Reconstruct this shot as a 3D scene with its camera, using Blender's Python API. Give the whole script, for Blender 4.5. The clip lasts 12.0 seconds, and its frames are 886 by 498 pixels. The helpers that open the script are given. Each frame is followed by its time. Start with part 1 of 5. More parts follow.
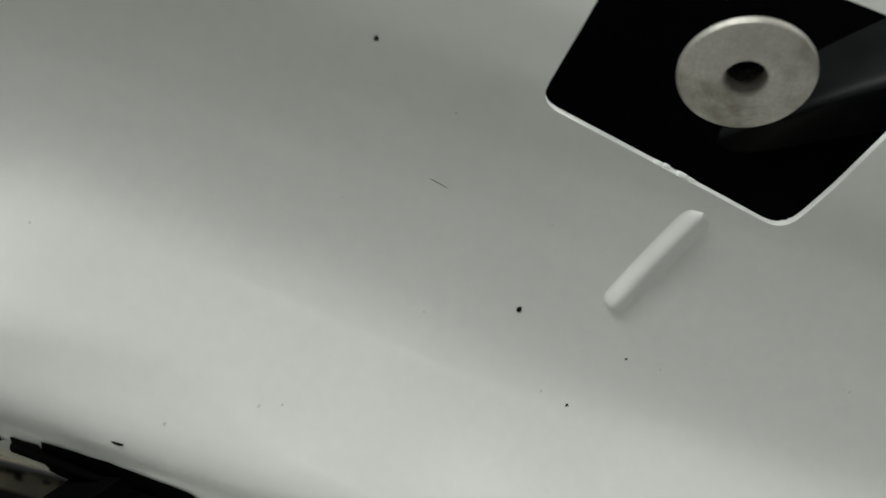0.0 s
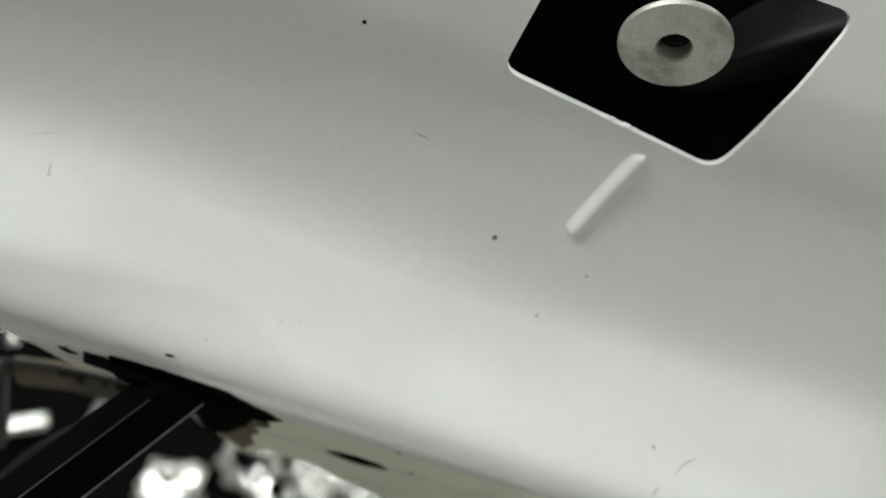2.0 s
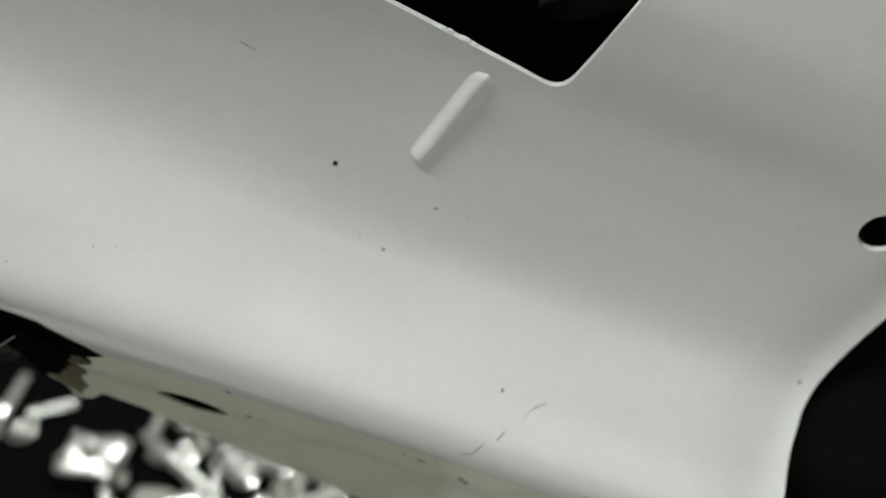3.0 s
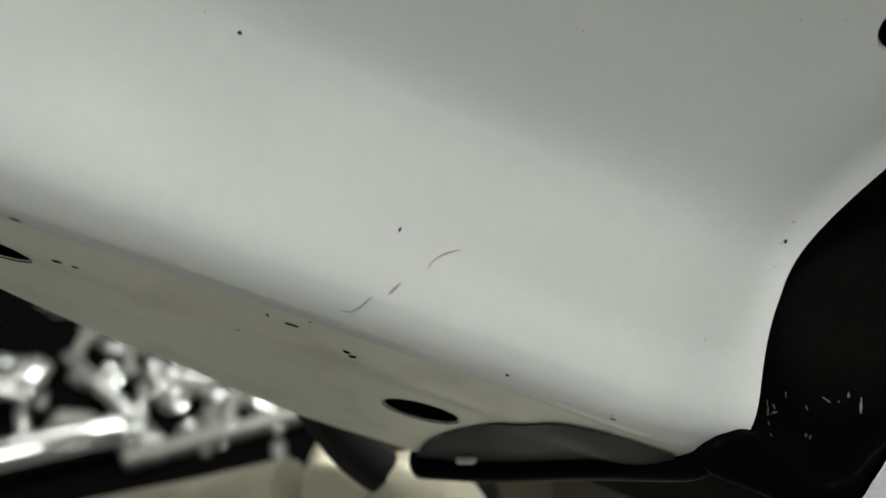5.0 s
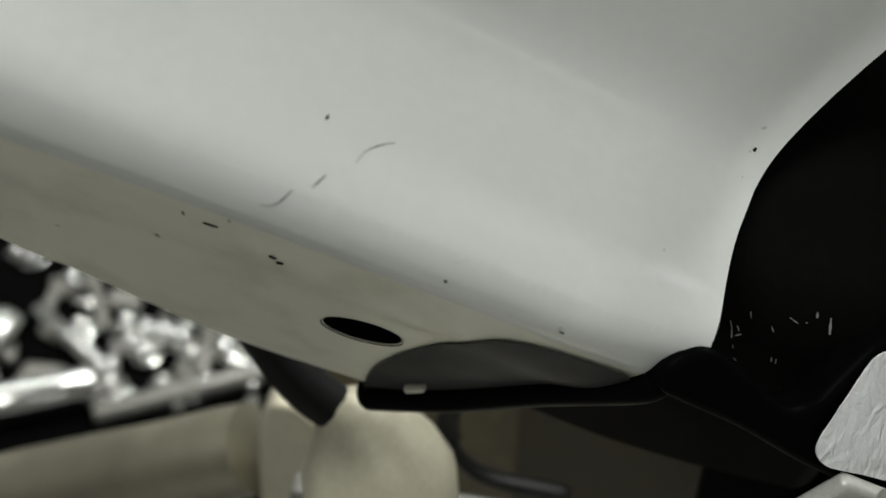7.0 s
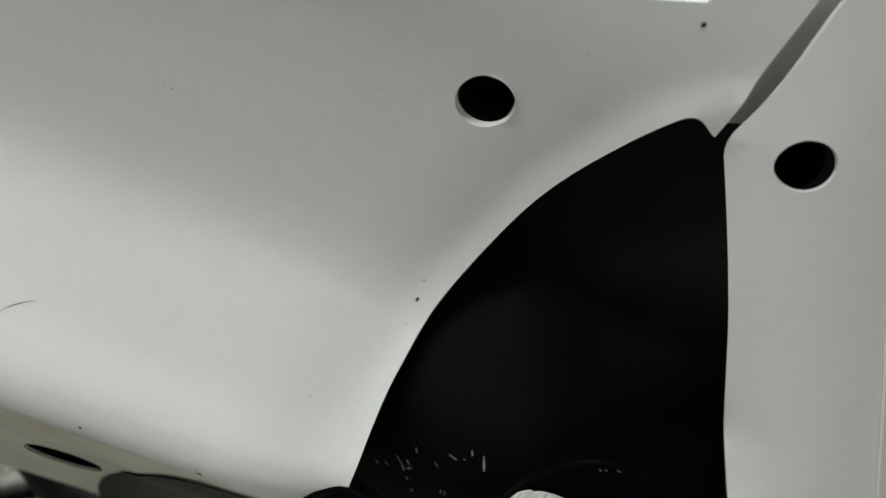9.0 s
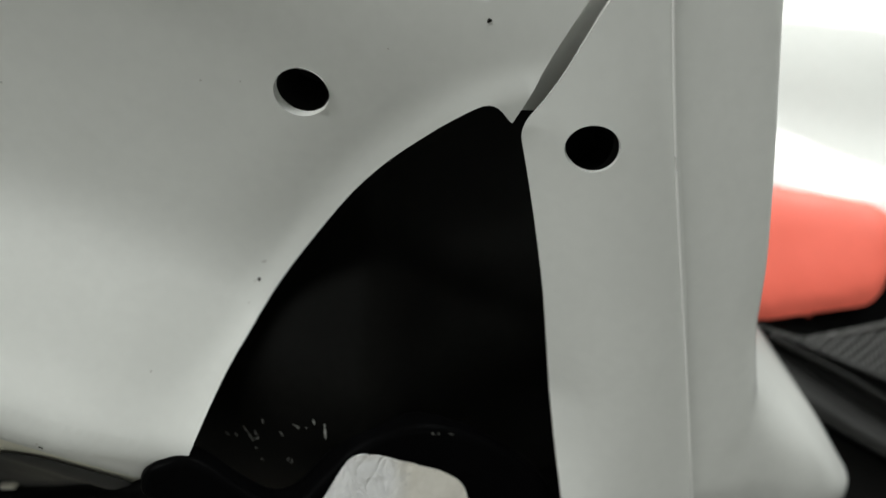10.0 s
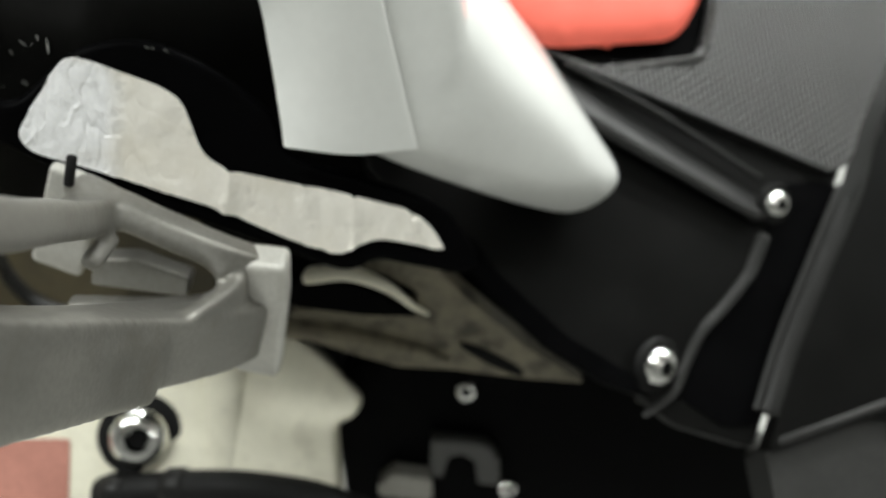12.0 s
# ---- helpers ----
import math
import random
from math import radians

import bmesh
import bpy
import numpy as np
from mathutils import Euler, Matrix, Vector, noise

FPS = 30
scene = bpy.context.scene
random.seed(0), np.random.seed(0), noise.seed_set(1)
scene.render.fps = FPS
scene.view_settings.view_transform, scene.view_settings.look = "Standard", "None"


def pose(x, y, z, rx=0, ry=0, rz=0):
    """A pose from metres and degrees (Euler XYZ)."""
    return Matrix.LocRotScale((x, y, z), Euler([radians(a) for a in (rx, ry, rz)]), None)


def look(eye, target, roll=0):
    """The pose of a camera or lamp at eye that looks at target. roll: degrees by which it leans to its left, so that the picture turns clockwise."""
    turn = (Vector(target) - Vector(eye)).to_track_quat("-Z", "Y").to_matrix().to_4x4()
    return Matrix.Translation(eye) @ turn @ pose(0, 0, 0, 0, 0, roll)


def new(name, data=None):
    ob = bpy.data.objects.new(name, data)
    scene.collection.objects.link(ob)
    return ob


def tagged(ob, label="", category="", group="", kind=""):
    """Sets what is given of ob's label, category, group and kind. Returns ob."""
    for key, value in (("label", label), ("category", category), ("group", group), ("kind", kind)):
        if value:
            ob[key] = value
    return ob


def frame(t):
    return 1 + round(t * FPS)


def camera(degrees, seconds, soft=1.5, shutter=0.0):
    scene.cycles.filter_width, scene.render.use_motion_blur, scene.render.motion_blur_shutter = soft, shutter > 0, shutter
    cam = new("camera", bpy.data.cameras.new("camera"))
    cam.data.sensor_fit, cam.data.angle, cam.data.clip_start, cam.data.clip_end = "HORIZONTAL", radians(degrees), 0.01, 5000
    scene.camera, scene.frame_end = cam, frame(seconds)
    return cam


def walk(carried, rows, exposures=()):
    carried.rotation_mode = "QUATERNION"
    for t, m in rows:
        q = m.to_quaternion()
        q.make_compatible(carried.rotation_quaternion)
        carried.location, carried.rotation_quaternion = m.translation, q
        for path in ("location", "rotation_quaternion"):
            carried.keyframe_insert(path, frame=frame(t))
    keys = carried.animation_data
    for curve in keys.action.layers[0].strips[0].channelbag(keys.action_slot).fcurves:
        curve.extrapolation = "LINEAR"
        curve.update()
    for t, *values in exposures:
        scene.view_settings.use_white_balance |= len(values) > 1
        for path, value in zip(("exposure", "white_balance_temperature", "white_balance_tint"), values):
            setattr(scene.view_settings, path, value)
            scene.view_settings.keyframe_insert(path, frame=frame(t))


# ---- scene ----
cam = camera(55.17, 12.0, soft=1.6)
PATH = [
    (0, (-0.04438, -0.21636, 0.05054), (-0.17294, 0.67985, -0.37405), -0.21),
    (0.5, (-0.04515, -0.22205, 0.06212), (-0.18932, 0.66081, -0.38483), -1.45),
    (1, (-0.04399, -0.22907, 0.06834), (-0.18670, 0.64422, -0.39751), -1.54),
    (1.5, (-0.04069, -0.24018, 0.07678), (-0.20461, 0.61259, -0.41910), -2.77),
    (2, (-0.02902, -0.25070, 0.08496), (-0.16917, 0.58365, -0.44815), -2.17),
    (2.5, (-0.00383, -0.24682, 0.07741), (-0.12522, 0.58331, -0.46678), -1.07),
    (3, (0.01058, -0.23979, 0.05741), (-0.08165, 0.59226, -0.48957), 0.75),
    (3.2, (0.01521, -0.23729, 0.05307), (-0.06716, 0.58595, -0.50862), 0.96),
    (4.8, (0.02875, -0.19990, -0.01456), (-0.01760, 0.59862, -0.61475), 3.57),
    (5, (0.02710, -0.19530, -0.01653), (-0.00944, 0.60270, -0.61808), 4.15),
    (5.5, (0.02177, -0.18475, -0.03349), (-0.00453, 0.58543, -0.67077), 4.91),
    (6, (0.02623, -0.18403, -0.03840), (-0.00475, 0.58312, -0.67912), 4.55),
    (6.5, (0.03101, -0.18477, -0.04085), (0.00475, 0.58207, -0.68214), 5.40),
    (6.7, (0.03441, -0.18687, -0.04175), (0.01978, 0.58178, -0.68125), 5.75),
    (8.3, (0.09037, -0.19092, -0.02486), (0.05750, 0.62270, -0.60533), 5.37),
    (8.5, (0.10083, -0.18854, -0.01815), (0.07762, 0.62596, -0.59785), 5.99),
    (9, (0.12662, -0.18391, 0.00003), (0.13094, 0.63542, -0.57328), 7.93),
    (9.5, (0.15776, -0.18121, 0.01859), (0.17260, 0.63005, -0.56590), 9.34),
    (10, (0.16240, -0.19823, 0.01311), (0.22880, 0.61480, -0.56532), 9.33),
    (10.5, (0.19751, -0.20549, 0.00627), (0.25798, 0.59504, -0.58997), 8.75),
    (11, (0.22815, -0.22759, -0.00605), (0.28313, 0.57869, -0.59502), 7.13),
    (11.2, (0.23247, -0.23936, -0.01362), (0.29654, 0.56515, -0.60547), 6.90),
    (11.5, (0.26146, -0.25702, -0.02498), (0.30166, 0.54483, -0.62115), 6.56),
    (11.75, (0.26408, -0.27240, -0.03417), (0.32012, 0.52670, -0.64707), 7.13),
    (12, (0.28670, -0.28778, -0.06136), (0.32459, 0.50857, -0.66500), 7.70),
]
EXPOSURES = [(0.0, -0.02), (0.6, 0.21), (2.0, 0.25), (3.2, 0.04), (5.0, -0.15), (6.5, -0.28), (8.5, 0.14), (9.0, -0.03), (9.5, -0.49), (10.0, -0.15), (10.5, -0.14), (11.3, -0.16), (12.0, 0.48)]
walk(cam, [(t, look(eye, target, roll)) for t, eye, target, roll in PATH], EXPOSURES)
cam.data.dof.use_dof = True
cam.data.dof.focus_distance = 0.24
cam.data.dof.aperture_fstop = 6.8

# ---- light: a workshop with unseen ceiling lamps ----
world = bpy.data.worlds.new("world")
scene.world = world
world.use_nodes = True
world.node_tree.nodes["Background"].inputs[0].default_value = (0.8, 0.85, 0.9, 1)
world.node_tree.nodes["Background"].inputs[1].default_value = 0.02


def ceiling_lamp(x, y, z, sx, sy, power):
    data = bpy.data.lights.new("unseen_ceiling_light", "AREA")
    data.shape, data.size, data.size_y, data.energy = "RECTANGLE", sx, sy, power
    data.color = (0.97, 1.0, 0.965)
    ob = new("unseen_ceiling_light", data)
    ob.location = (x, y, z)
    return ob


FLOOR, CEIL = -1.05, 1.75
# the last two are added: glints on the floor metal, foil glints and front fill
for lx, ly, power in ((-1.15, -0.56, 40), (2.3, 0.6, 20), (0.9, 1.3, 80), (-1.3, 2.75, 36), (2.2, -2.4, 9)):
    ceiling_lamp(lx, ly, CEIL - 0.09, 2.2, 0.16, power)


# ---- materials ----
def material(name, colour, rough=0.5, metal=0.0, vary=0.06, scale=60.0, bump=0.0, bump_scale=400.0, coat=0.0, coat_rough=0.12, stains=0.0, stain_colour=(0.2, 0.18, 0.14), spec=0.5):
    m = bpy.data.materials.new(name)
    m.use_nodes = True
    nt = m.node_tree
    p = nt.nodes["Principled BSDF"]
    co = nt.nodes.new("ShaderNodeTexCoord")
    n1 = nt.nodes.new("ShaderNodeTexNoise")
    n1.inputs["Scale"].default_value, n1.inputs["Detail"].default_value = scale, 6
    n2 = nt.nodes.new("ShaderNodeTexNoise")
    n2.inputs["Scale"].default_value, n2.inputs["Detail"].default_value = scale * 9, 3
    mixn = nt.nodes.new("ShaderNodeMath")
    mixn.operation = "MULTIPLY"
    ramp = nt.nodes.new("ShaderNodeMapRange")
    ramp.inputs["From Min"].default_value, ramp.inputs["From Max"].default_value = 0.12, 0.40
    ramp.inputs["To Min"].default_value, ramp.inputs["To Max"].default_value = 1 - vary, 1 + vary
    mul = nt.nodes.new("ShaderNodeVectorMath")
    mul.operation = "SCALE"
    mul.inputs[0].default_value = colour
    for n in (n1, n2):
        nt.links.new(co.outputs["Object"], n.inputs["Vector"])
    nt.links.new(n1.outputs["Fac"], mixn.inputs[0])
    nt.links.new(n2.outputs["Fac"], mixn.inputs[1])
    nt.links.new(mixn.outputs[0], ramp.inputs["Value"])
    nt.links.new(ramp.outputs[0], mul.inputs["Scale"])
    out = mul.outputs[0]
    if stains:
        n3 = nt.nodes.new("ShaderNodeTexNoise")
        n3.inputs["Scale"].default_value, n3.inputs["Detail"].default_value = scale * 0.6, 8
        r3 = nt.nodes.new("ShaderNodeMapRange")
        r3.inputs["From Min"].default_value, r3.inputs["From Max"].default_value = 0.52, 0.70
        r3.inputs["To Max"].default_value = stains
        mix = nt.nodes.new("ShaderNodeMix")
        mix.data_type = "RGBA"
        mix.inputs[7].default_value = (*stain_colour, 1)
        nt.links.new(co.outputs["Object"], n3.inputs["Vector"])
        nt.links.new(n3.outputs["Fac"], r3.inputs["Value"])
        nt.links.new(r3.outputs[0], mix.inputs[0])
        nt.links.new(out, mix.inputs[6])
        out = mix.outputs[2]
    nt.links.new(out, p.inputs["Base Color"])
    rr = nt.nodes.new("ShaderNodeMapRange")
    rr.inputs["From Min"].default_value, rr.inputs["From Max"].default_value = 0.3, 0.7
    rr.inputs["To Min"].default_value, rr.inputs["To Max"].default_value = rough * 0.85, min(1.0, rough * 1.15)
    nt.links.new(n1.outputs["Fac"], rr.inputs["Value"])
    nt.links.new(rr.outputs[0], p.inputs["Roughness"])
    p.inputs["Metallic"].default_value = metal
    p.inputs["Specular IOR Level"].default_value = spec
    p.inputs["Coat Weight"].default_value = coat
    p.inputs["Coat Roughness"].default_value = coat_rough
    if bump:
        nb = nt.nodes.new("ShaderNodeTexNoise")
        nb.inputs["Scale"].default_value, nb.inputs["Detail"].default_value = bump_scale, 4
        b = nt.nodes.new("ShaderNodeBump")
        b.inputs["Strength"].default_value, b.inputs["Distance"].default_value = 1.0, bump
        nt.links.new(co.outputs["Object"], nb.inputs["Vector"])
        nt.links.new(nb.outputs["Fac"], b.inputs["Height"])
        nt.links.new(b.outputs["Normal"], p.inputs["Normal"])
    return m


def carbon_weave(name):
    m = material(name, (0.03, 0.03, 0.029), 0.36, vary=0.1, spec=0.5)
    nt = m.node_tree
    p = nt.nodes["Principled BSDF"]
    co = nt.nodes.new("ShaderNodeTexCoord")
    mp = nt.nodes.new("ShaderNodeMapping")
    mp.inputs["Rotation"].default_value = (0, 0, 0)
    sep = nt.nodes.new("ShaderNodeSeparateXYZ")
    nt.links.new(co.outputs["Object"], mp.inputs["Vector"])
    nt.links.new(mp.outputs[0], sep.inputs[0])

    def wave(sx, sz, k):
        a = nt.nodes.new("ShaderNodeMath")
        a.operation, a.inputs[1].default_value = "MULTIPLY", sx * k
        b = nt.nodes.new("ShaderNodeMath")
        b.operation, b.inputs[1].default_value = "MULTIPLY", sz * k
        c = nt.nodes.new("ShaderNodeMath")
        c.operation = "ADD"
        d = nt.nodes.new("ShaderNodeMath")
        d.operation = "SINE"
        nt.links.new(sep.outputs["X"], a.inputs[0])
        nt.links.new(sep.outputs["Z"], b.inputs[0])
        nt.links.new(a.outputs[0], c.inputs[0])
        nt.links.new(b.outputs[0], c.inputs[1])
        nt.links.new(c.outputs[0], d.inputs[0])
        return d.outputs[0]

    one, two = wave(-0.4, 1.0, 1900.0), wave(1.0, 0.3, 2200.0)
    mul = nt.nodes.new("ShaderNodeMath")
    mul.operation = "MULTIPLY_ADD"
    mul.inputs[1].default_value = 0.8
    nt.links.new(two, mul.inputs[0])
    nt.links.new(one, mul.inputs[2])
    b = nt.nodes.new("ShaderNodeBump")
    b.inputs["Strength"].default_value, b.inputs["Distance"].default_value = 1.0, 0.00028
    nt.links.new(mul.outputs[0], b.inputs["Height"])
    nt.links.new(b.outputs["Normal"], p.inputs["Normal"])
    return m


def crumpled_foil(name):
    # the tan patches carry warm reflections as well as brownish stains
    m = material(name, (0.97, 0.97, 0.98), 0.3, 0.1, spec=1.0, vary=0.08, scale=60, stains=0.4, stain_colour=(0.62, 0.57, 0.46))
    nt = m.node_tree
    p = nt.nodes["Principled BSDF"]
    co = nt.nodes.new("ShaderNodeTexCoord")
    vo = nt.nodes.new("ShaderNodeTexVoronoi")
    vo.feature = "DISTANCE_TO_EDGE"
    vo.inputs["Scale"].default_value = 55
    cut = nt.nodes.new("ShaderNodeMapRange")
    cut.inputs["From Max"].default_value = 0.035
    nz = nt.nodes.new("ShaderNodeTexNoise")
    nz.inputs["Scale"].default_value, nz.inputs["Detail"].default_value = 190, 7
    nz.inputs["Distortion"].default_value = 1.2
    add = nt.nodes.new("ShaderNodeMath")
    add.operation = "MULTIPLY_ADD"
    add.inputs[1].default_value = 0.16
    b = nt.nodes.new("ShaderNodeBump")
    b.inputs["Strength"].default_value, b.inputs["Distance"].default_value = 1.0, 0.0015
    pull = nt.nodes.new("ShaderNodeMapping")
    pull.inputs["Rotation"].default_value = (0, 0.25, 0)
    pull.inputs["Scale"].default_value = (1.0, 1.0, 0.4)
    nt.links.new(co.outputs["Object"], pull.inputs["Vector"])
    bend = nt.nodes.new("ShaderNodeTexNoise")
    bend.inputs["Scale"].default_value, bend.inputs["Detail"].default_value = 70, 3
    warp = nt.nodes.new("ShaderNodeMix")
    warp.data_type = "VECTOR"
    warp.inputs[0].default_value = 0.012
    nt.links.new(pull.outputs[0], bend.inputs["Vector"])
    nt.links.new(pull.outputs[0], warp.inputs[4])
    nt.links.new(bend.outputs["Color"], warp.inputs[5])
    for n in (vo, nz):
        nt.links.new(warp.outputs[1], n.inputs["Vector"])
    nt.links.new(vo.outputs["Distance"], cut.inputs["Value"])
    nt.links.new(cut.outputs[0], add.inputs[0])
    nt.links.new(nz.outputs["Fac"], add.inputs[2])
    sep = nt.nodes.new("ShaderNodeSeparateXYZ")
    calm = nt.nodes.new("ShaderNodeMapRange")
    calm.inputs["From Min"].default_value, calm.inputs["From Max"].default_value = 0.172, 0.180
    calm.inputs["To Min"].default_value, calm.inputs["To Max"].default_value = 1.0, 0.45
    nt.links.new(co.outputs["Object"], sep.inputs[0])
    nt.links.new(sep.outputs["X"], calm.inputs["Value"])
    nt.links.new(calm.outputs[0], b.inputs["Strength"])
    # warm tan reflections of the right part are put into the base colour
    tint = nt.nodes.new("ShaderNodeMix")
    tint.data_type = "RGBA"
    tint.inputs[6].default_value = (0.86, 0.795, 0.65, 1)
    nt.links.new(calm.outputs[0], tint.inputs[0])
    nt.links.new(p.inputs["Base Color"].links[0].from_socket, tint.inputs[7])
    nt.links.new(tint.outputs[2], p.inputs["Base Color"])
    nt.links.new(add.outputs[0], b.inputs["Height"])
    nt.links.new(b.outputs["Normal"], p.inputs["Normal"])
    return m


def two_tone(name, low, high, ux, uz, edge, soft):
    """Paint that ends along a straight line: below it the bare moulding shows."""
    m = material(name, high, 0.42, vary=0.02, scale=25, spec=0.4, coat=0.35, coat_rough=0.14)
    nt = m.node_tree
    p = nt.nodes["Principled BSDF"]
    paint = p.inputs["Base Color"].links[0].from_socket
    co = nt.nodes.new("ShaderNodeTexCoord")
    dot = nt.nodes.new("ShaderNodeVectorMath")
    dot.operation = "DOT_PRODUCT"
    dot.inputs[1].default_value = (-uz, 0, ux)
    r = nt.nodes.new("ShaderNodeMapRange")
    r.inputs["From Min"].default_value, r.inputs["From Max"].default_value = edge - soft, edge + soft
    n = nt.nodes.new("ShaderNodeTexNoise")
    n.inputs["Scale"].default_value, n.inputs["Detail"].default_value = 45, 8
    dirt = nt.nodes.new("ShaderNodeMapRange")
    dirt.inputs["From Min"].default_value, dirt.inputs["From Max"].default_value = 0.5, 0.75
    dirt.inputs["To Max"].default_value = 0.4
    bare = nt.nodes.new("ShaderNodeMix")
    bare.data_type = "RGBA"
    bare.inputs[6].default_value = (*low, 1)
    bare.inputs[7].default_value = (low[0] * 0.6, low[1] * 0.57, low[2] * 0.48, 1)
    mix = nt.nodes.new("ShaderNodeMix")
    mix.data_type = "RGBA"
    nt.links.new(co.outputs["Object"], dot.inputs[0])
    nt.links.new(co.outputs["Object"], n.inputs["Vector"])
    nt.links.new(n.outputs["Fac"], dirt.inputs["Value"])
    nt.links.new(dirt.outputs[0], bare.inputs[0])
    nt.links.new(dot.outputs["Value"], r.inputs["Value"])
    nt.links.new(r.outputs[0], mix.inputs[0])
    nt.links.new(bare.outputs[2], mix.inputs[6])
    nt.links.new(paint, mix.inputs[7])
    nt.links.new(mix.outputs[2], p.inputs["Base Color"])
    return m


WHITE = material("white_paint", (0.79, 0.80, 0.775), 0.46, vary=0.02, scale=25, spec=0.4)
PANEL = material("glossy_white_paint", (0.79, 0.80, 0.775), 0.38, vary=0.02, scale=25, spec=0.4, coat=0.8, coat_rough=0.05)
# the panel white made lighter, to paint the seam's light line
SEAM_LIGHT = material("seam_highlight_white", (0.90, 0.90, 0.88), 0.5, vary=0.02)
# very dark olive metal for the exhaust guard
DARK_OLIVE = material("dark_olive_metal", (0.05, 0.041, 0.022), 0.6, 0.2, vary=0.3, scale=50, bump=0.0003, bump_scale=400)
BARE = material("unpainted_underside", (0.70, 0.68, 0.59), 0.5, vary=0.05, stains=0.25, stain_colour=(0.35, 0.31, 0.22))
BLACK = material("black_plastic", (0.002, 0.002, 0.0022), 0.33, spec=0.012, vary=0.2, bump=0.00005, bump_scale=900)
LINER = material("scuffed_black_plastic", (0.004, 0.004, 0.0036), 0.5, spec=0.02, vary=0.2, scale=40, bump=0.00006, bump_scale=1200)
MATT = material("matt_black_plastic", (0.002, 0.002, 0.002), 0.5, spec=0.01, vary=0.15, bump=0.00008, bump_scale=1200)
SATIN = material("satin_black_plastic", (0.012, 0.012, 0.0115), 0.38, spec=0.2, vary=0.15, bump=0.00006, bump_scale=900)
BRACE = material("satin_black_moulding", (0.004, 0.0045, 0.005), 0.45, spec=0.16, vary=0.15)
GREY_COVER = material("worn_grey_plastic", (0.022, 0.022, 0.021), 0.4, spec=0.4, vary=0.2, scale=30, bump=0.00007, bump_scale=1100)
COVER_BLACK = material("grained_black_plastic", (0.003, 0.003, 0.0028), 0.42, spec=0.09, vary=0.15, scale=30, bump=0.00007, bump_scale=1100)
# spotted beige steel with the shade under the fairing put into its colour
HANGER = material("grimy_shaded_steel", (0.075, 0.063, 0.038), 0.6, 0.2, vary=0.3, scale=70, stains=0.6, stain_colour=(0.02, 0.018, 0.012))
TONGUE = material("dark_grey_plastic", (0.024, 0.024, 0.024), 0.55, spec=0.25, vary=0.12, scale=40, bump=0.00005, bump_scale=900)
EDGE = material("worn_black_edge", (0.03, 0.03, 0.028), 0.42, vary=0.15, spec=0.5)
RED = material("red_plastic", (0.88, 0.15, 0.10), 0.45, vary=0.04)
FOIL = crumpled_foil("aluminium_foil")
BOSS_STEEL = material("stained_machined_steel", (0.50, 0.485, 0.445), 0.5, 0.7, vary=0.16, scale=120, bump=0.00006, bump_scale=1200, stains=0.9, stain_colour=(0.22, 0.20, 0.16))
CHROME = material("polished_steel", (0.78, 0.78, 0.76), 0.10, 1.0, vary=0.05)
ALLOY = material("cast_alloy", (0.27, 0.262, 0.24), 0.42, 0.6, vary=0.10, scale=60, stains=0.45, stain_colour=(0.16, 0.15, 0.125), bump=0.00008, bump_scale=700)
OLIVE = material("grimy_olive_casting", (0.12, 0.098, 0.054), 0.6, 0.1, vary=0.25, scale=40, bump=0.0003, bump_scale=400, stains=0.5, stain_colour=(0.03, 0.026, 0.018))

FLANGE = material("worn_grey_casting", (0.22, 0.217, 0.20), 0.5, 0.2, vary=0.12, scale=60, stains=0.5, stain_colour=(0.08, 0.07, 0.05), bump=0.00008, bump_scale=600)
CASING = material("worn_champagne_paint", (0.62, 0.575, 0.44), 0.36, 0.25, vary=0.08, scale=40, stains=0.3, stain_colour=(0.20, 0.18, 0.12))
# reflection-free black that stands for shade inside slots, bore and casting gap
WELL = material("recess_shade_black", (0.004, 0.004, 0.004), 1.0, spec=0.0, vary=0.2)
PALE = material("pale_cast_alloy", (0.60, 0.59, 0.55), 0.45, 0.25, vary=0.10, scale=70, stains=0.4, stain_colour=(0.30, 0.28, 0.23), bump=0.00008, bump_scale=700)
DULL = material("dull_champagne_paint", (0.42, 0.39, 0.29), 0.34, 0.35, vary=0.1, scale=5, stains=0.7, stain_colour=(0.07, 0.062, 0.045))
CREAM = material("champagne_engine_paint", (0.87, 0.84, 0.69), 0.36, 0.0, vary=0.06, scale=80, stains=0.25, stain_colour=(0.25, 0.22, 0.15))
DIRTY = material("dirty_casting", (0.16, 0.142, 0.10), 0.6, 0.2, vary=0.35, scale=130, bump=0.0003, bump_scale=500, stains=0.8, stain_colour=(0.03, 0.028, 0.02))
RUBBER = material("black_rubber", (0.008, 0.008, 0.008), 0.6, vary=0.2, spec=0.2)
FAINT = material("faint_speck", (0.60, 0.595, 0.57), 0.6)
SCRATCH = material("scratch", (0.20, 0.185, 0.15), 0.7)
SCUFF = material("white_scuff", (0.28, 0.28, 0.265), 0.7)
CHIP = material("paint_chip", (0.012, 0.011, 0.009), 0.7, spec=0.08, vary=0.3, scale=60)
STICKER = material("red_sticker", (0.50, 0.22, 0.17), 0.5, vary=0.15)
CARBON = carbon_weave("carbon_look_plastic")
PLASTER = material("wall_paint", (0.30, 0.30, 0.29), 0.8, vary=0.05, scale=4)
CONCRETE = material("grey_floor", (0.40, 0.398, 0.38), 0.6, vary=0.15, scale=6, bump=0.0005, bump_scale=60)
CEILING = material("ceiling_paint", (0.75, 0.75, 0.73), 0.85, vary=0.03, scale=4)
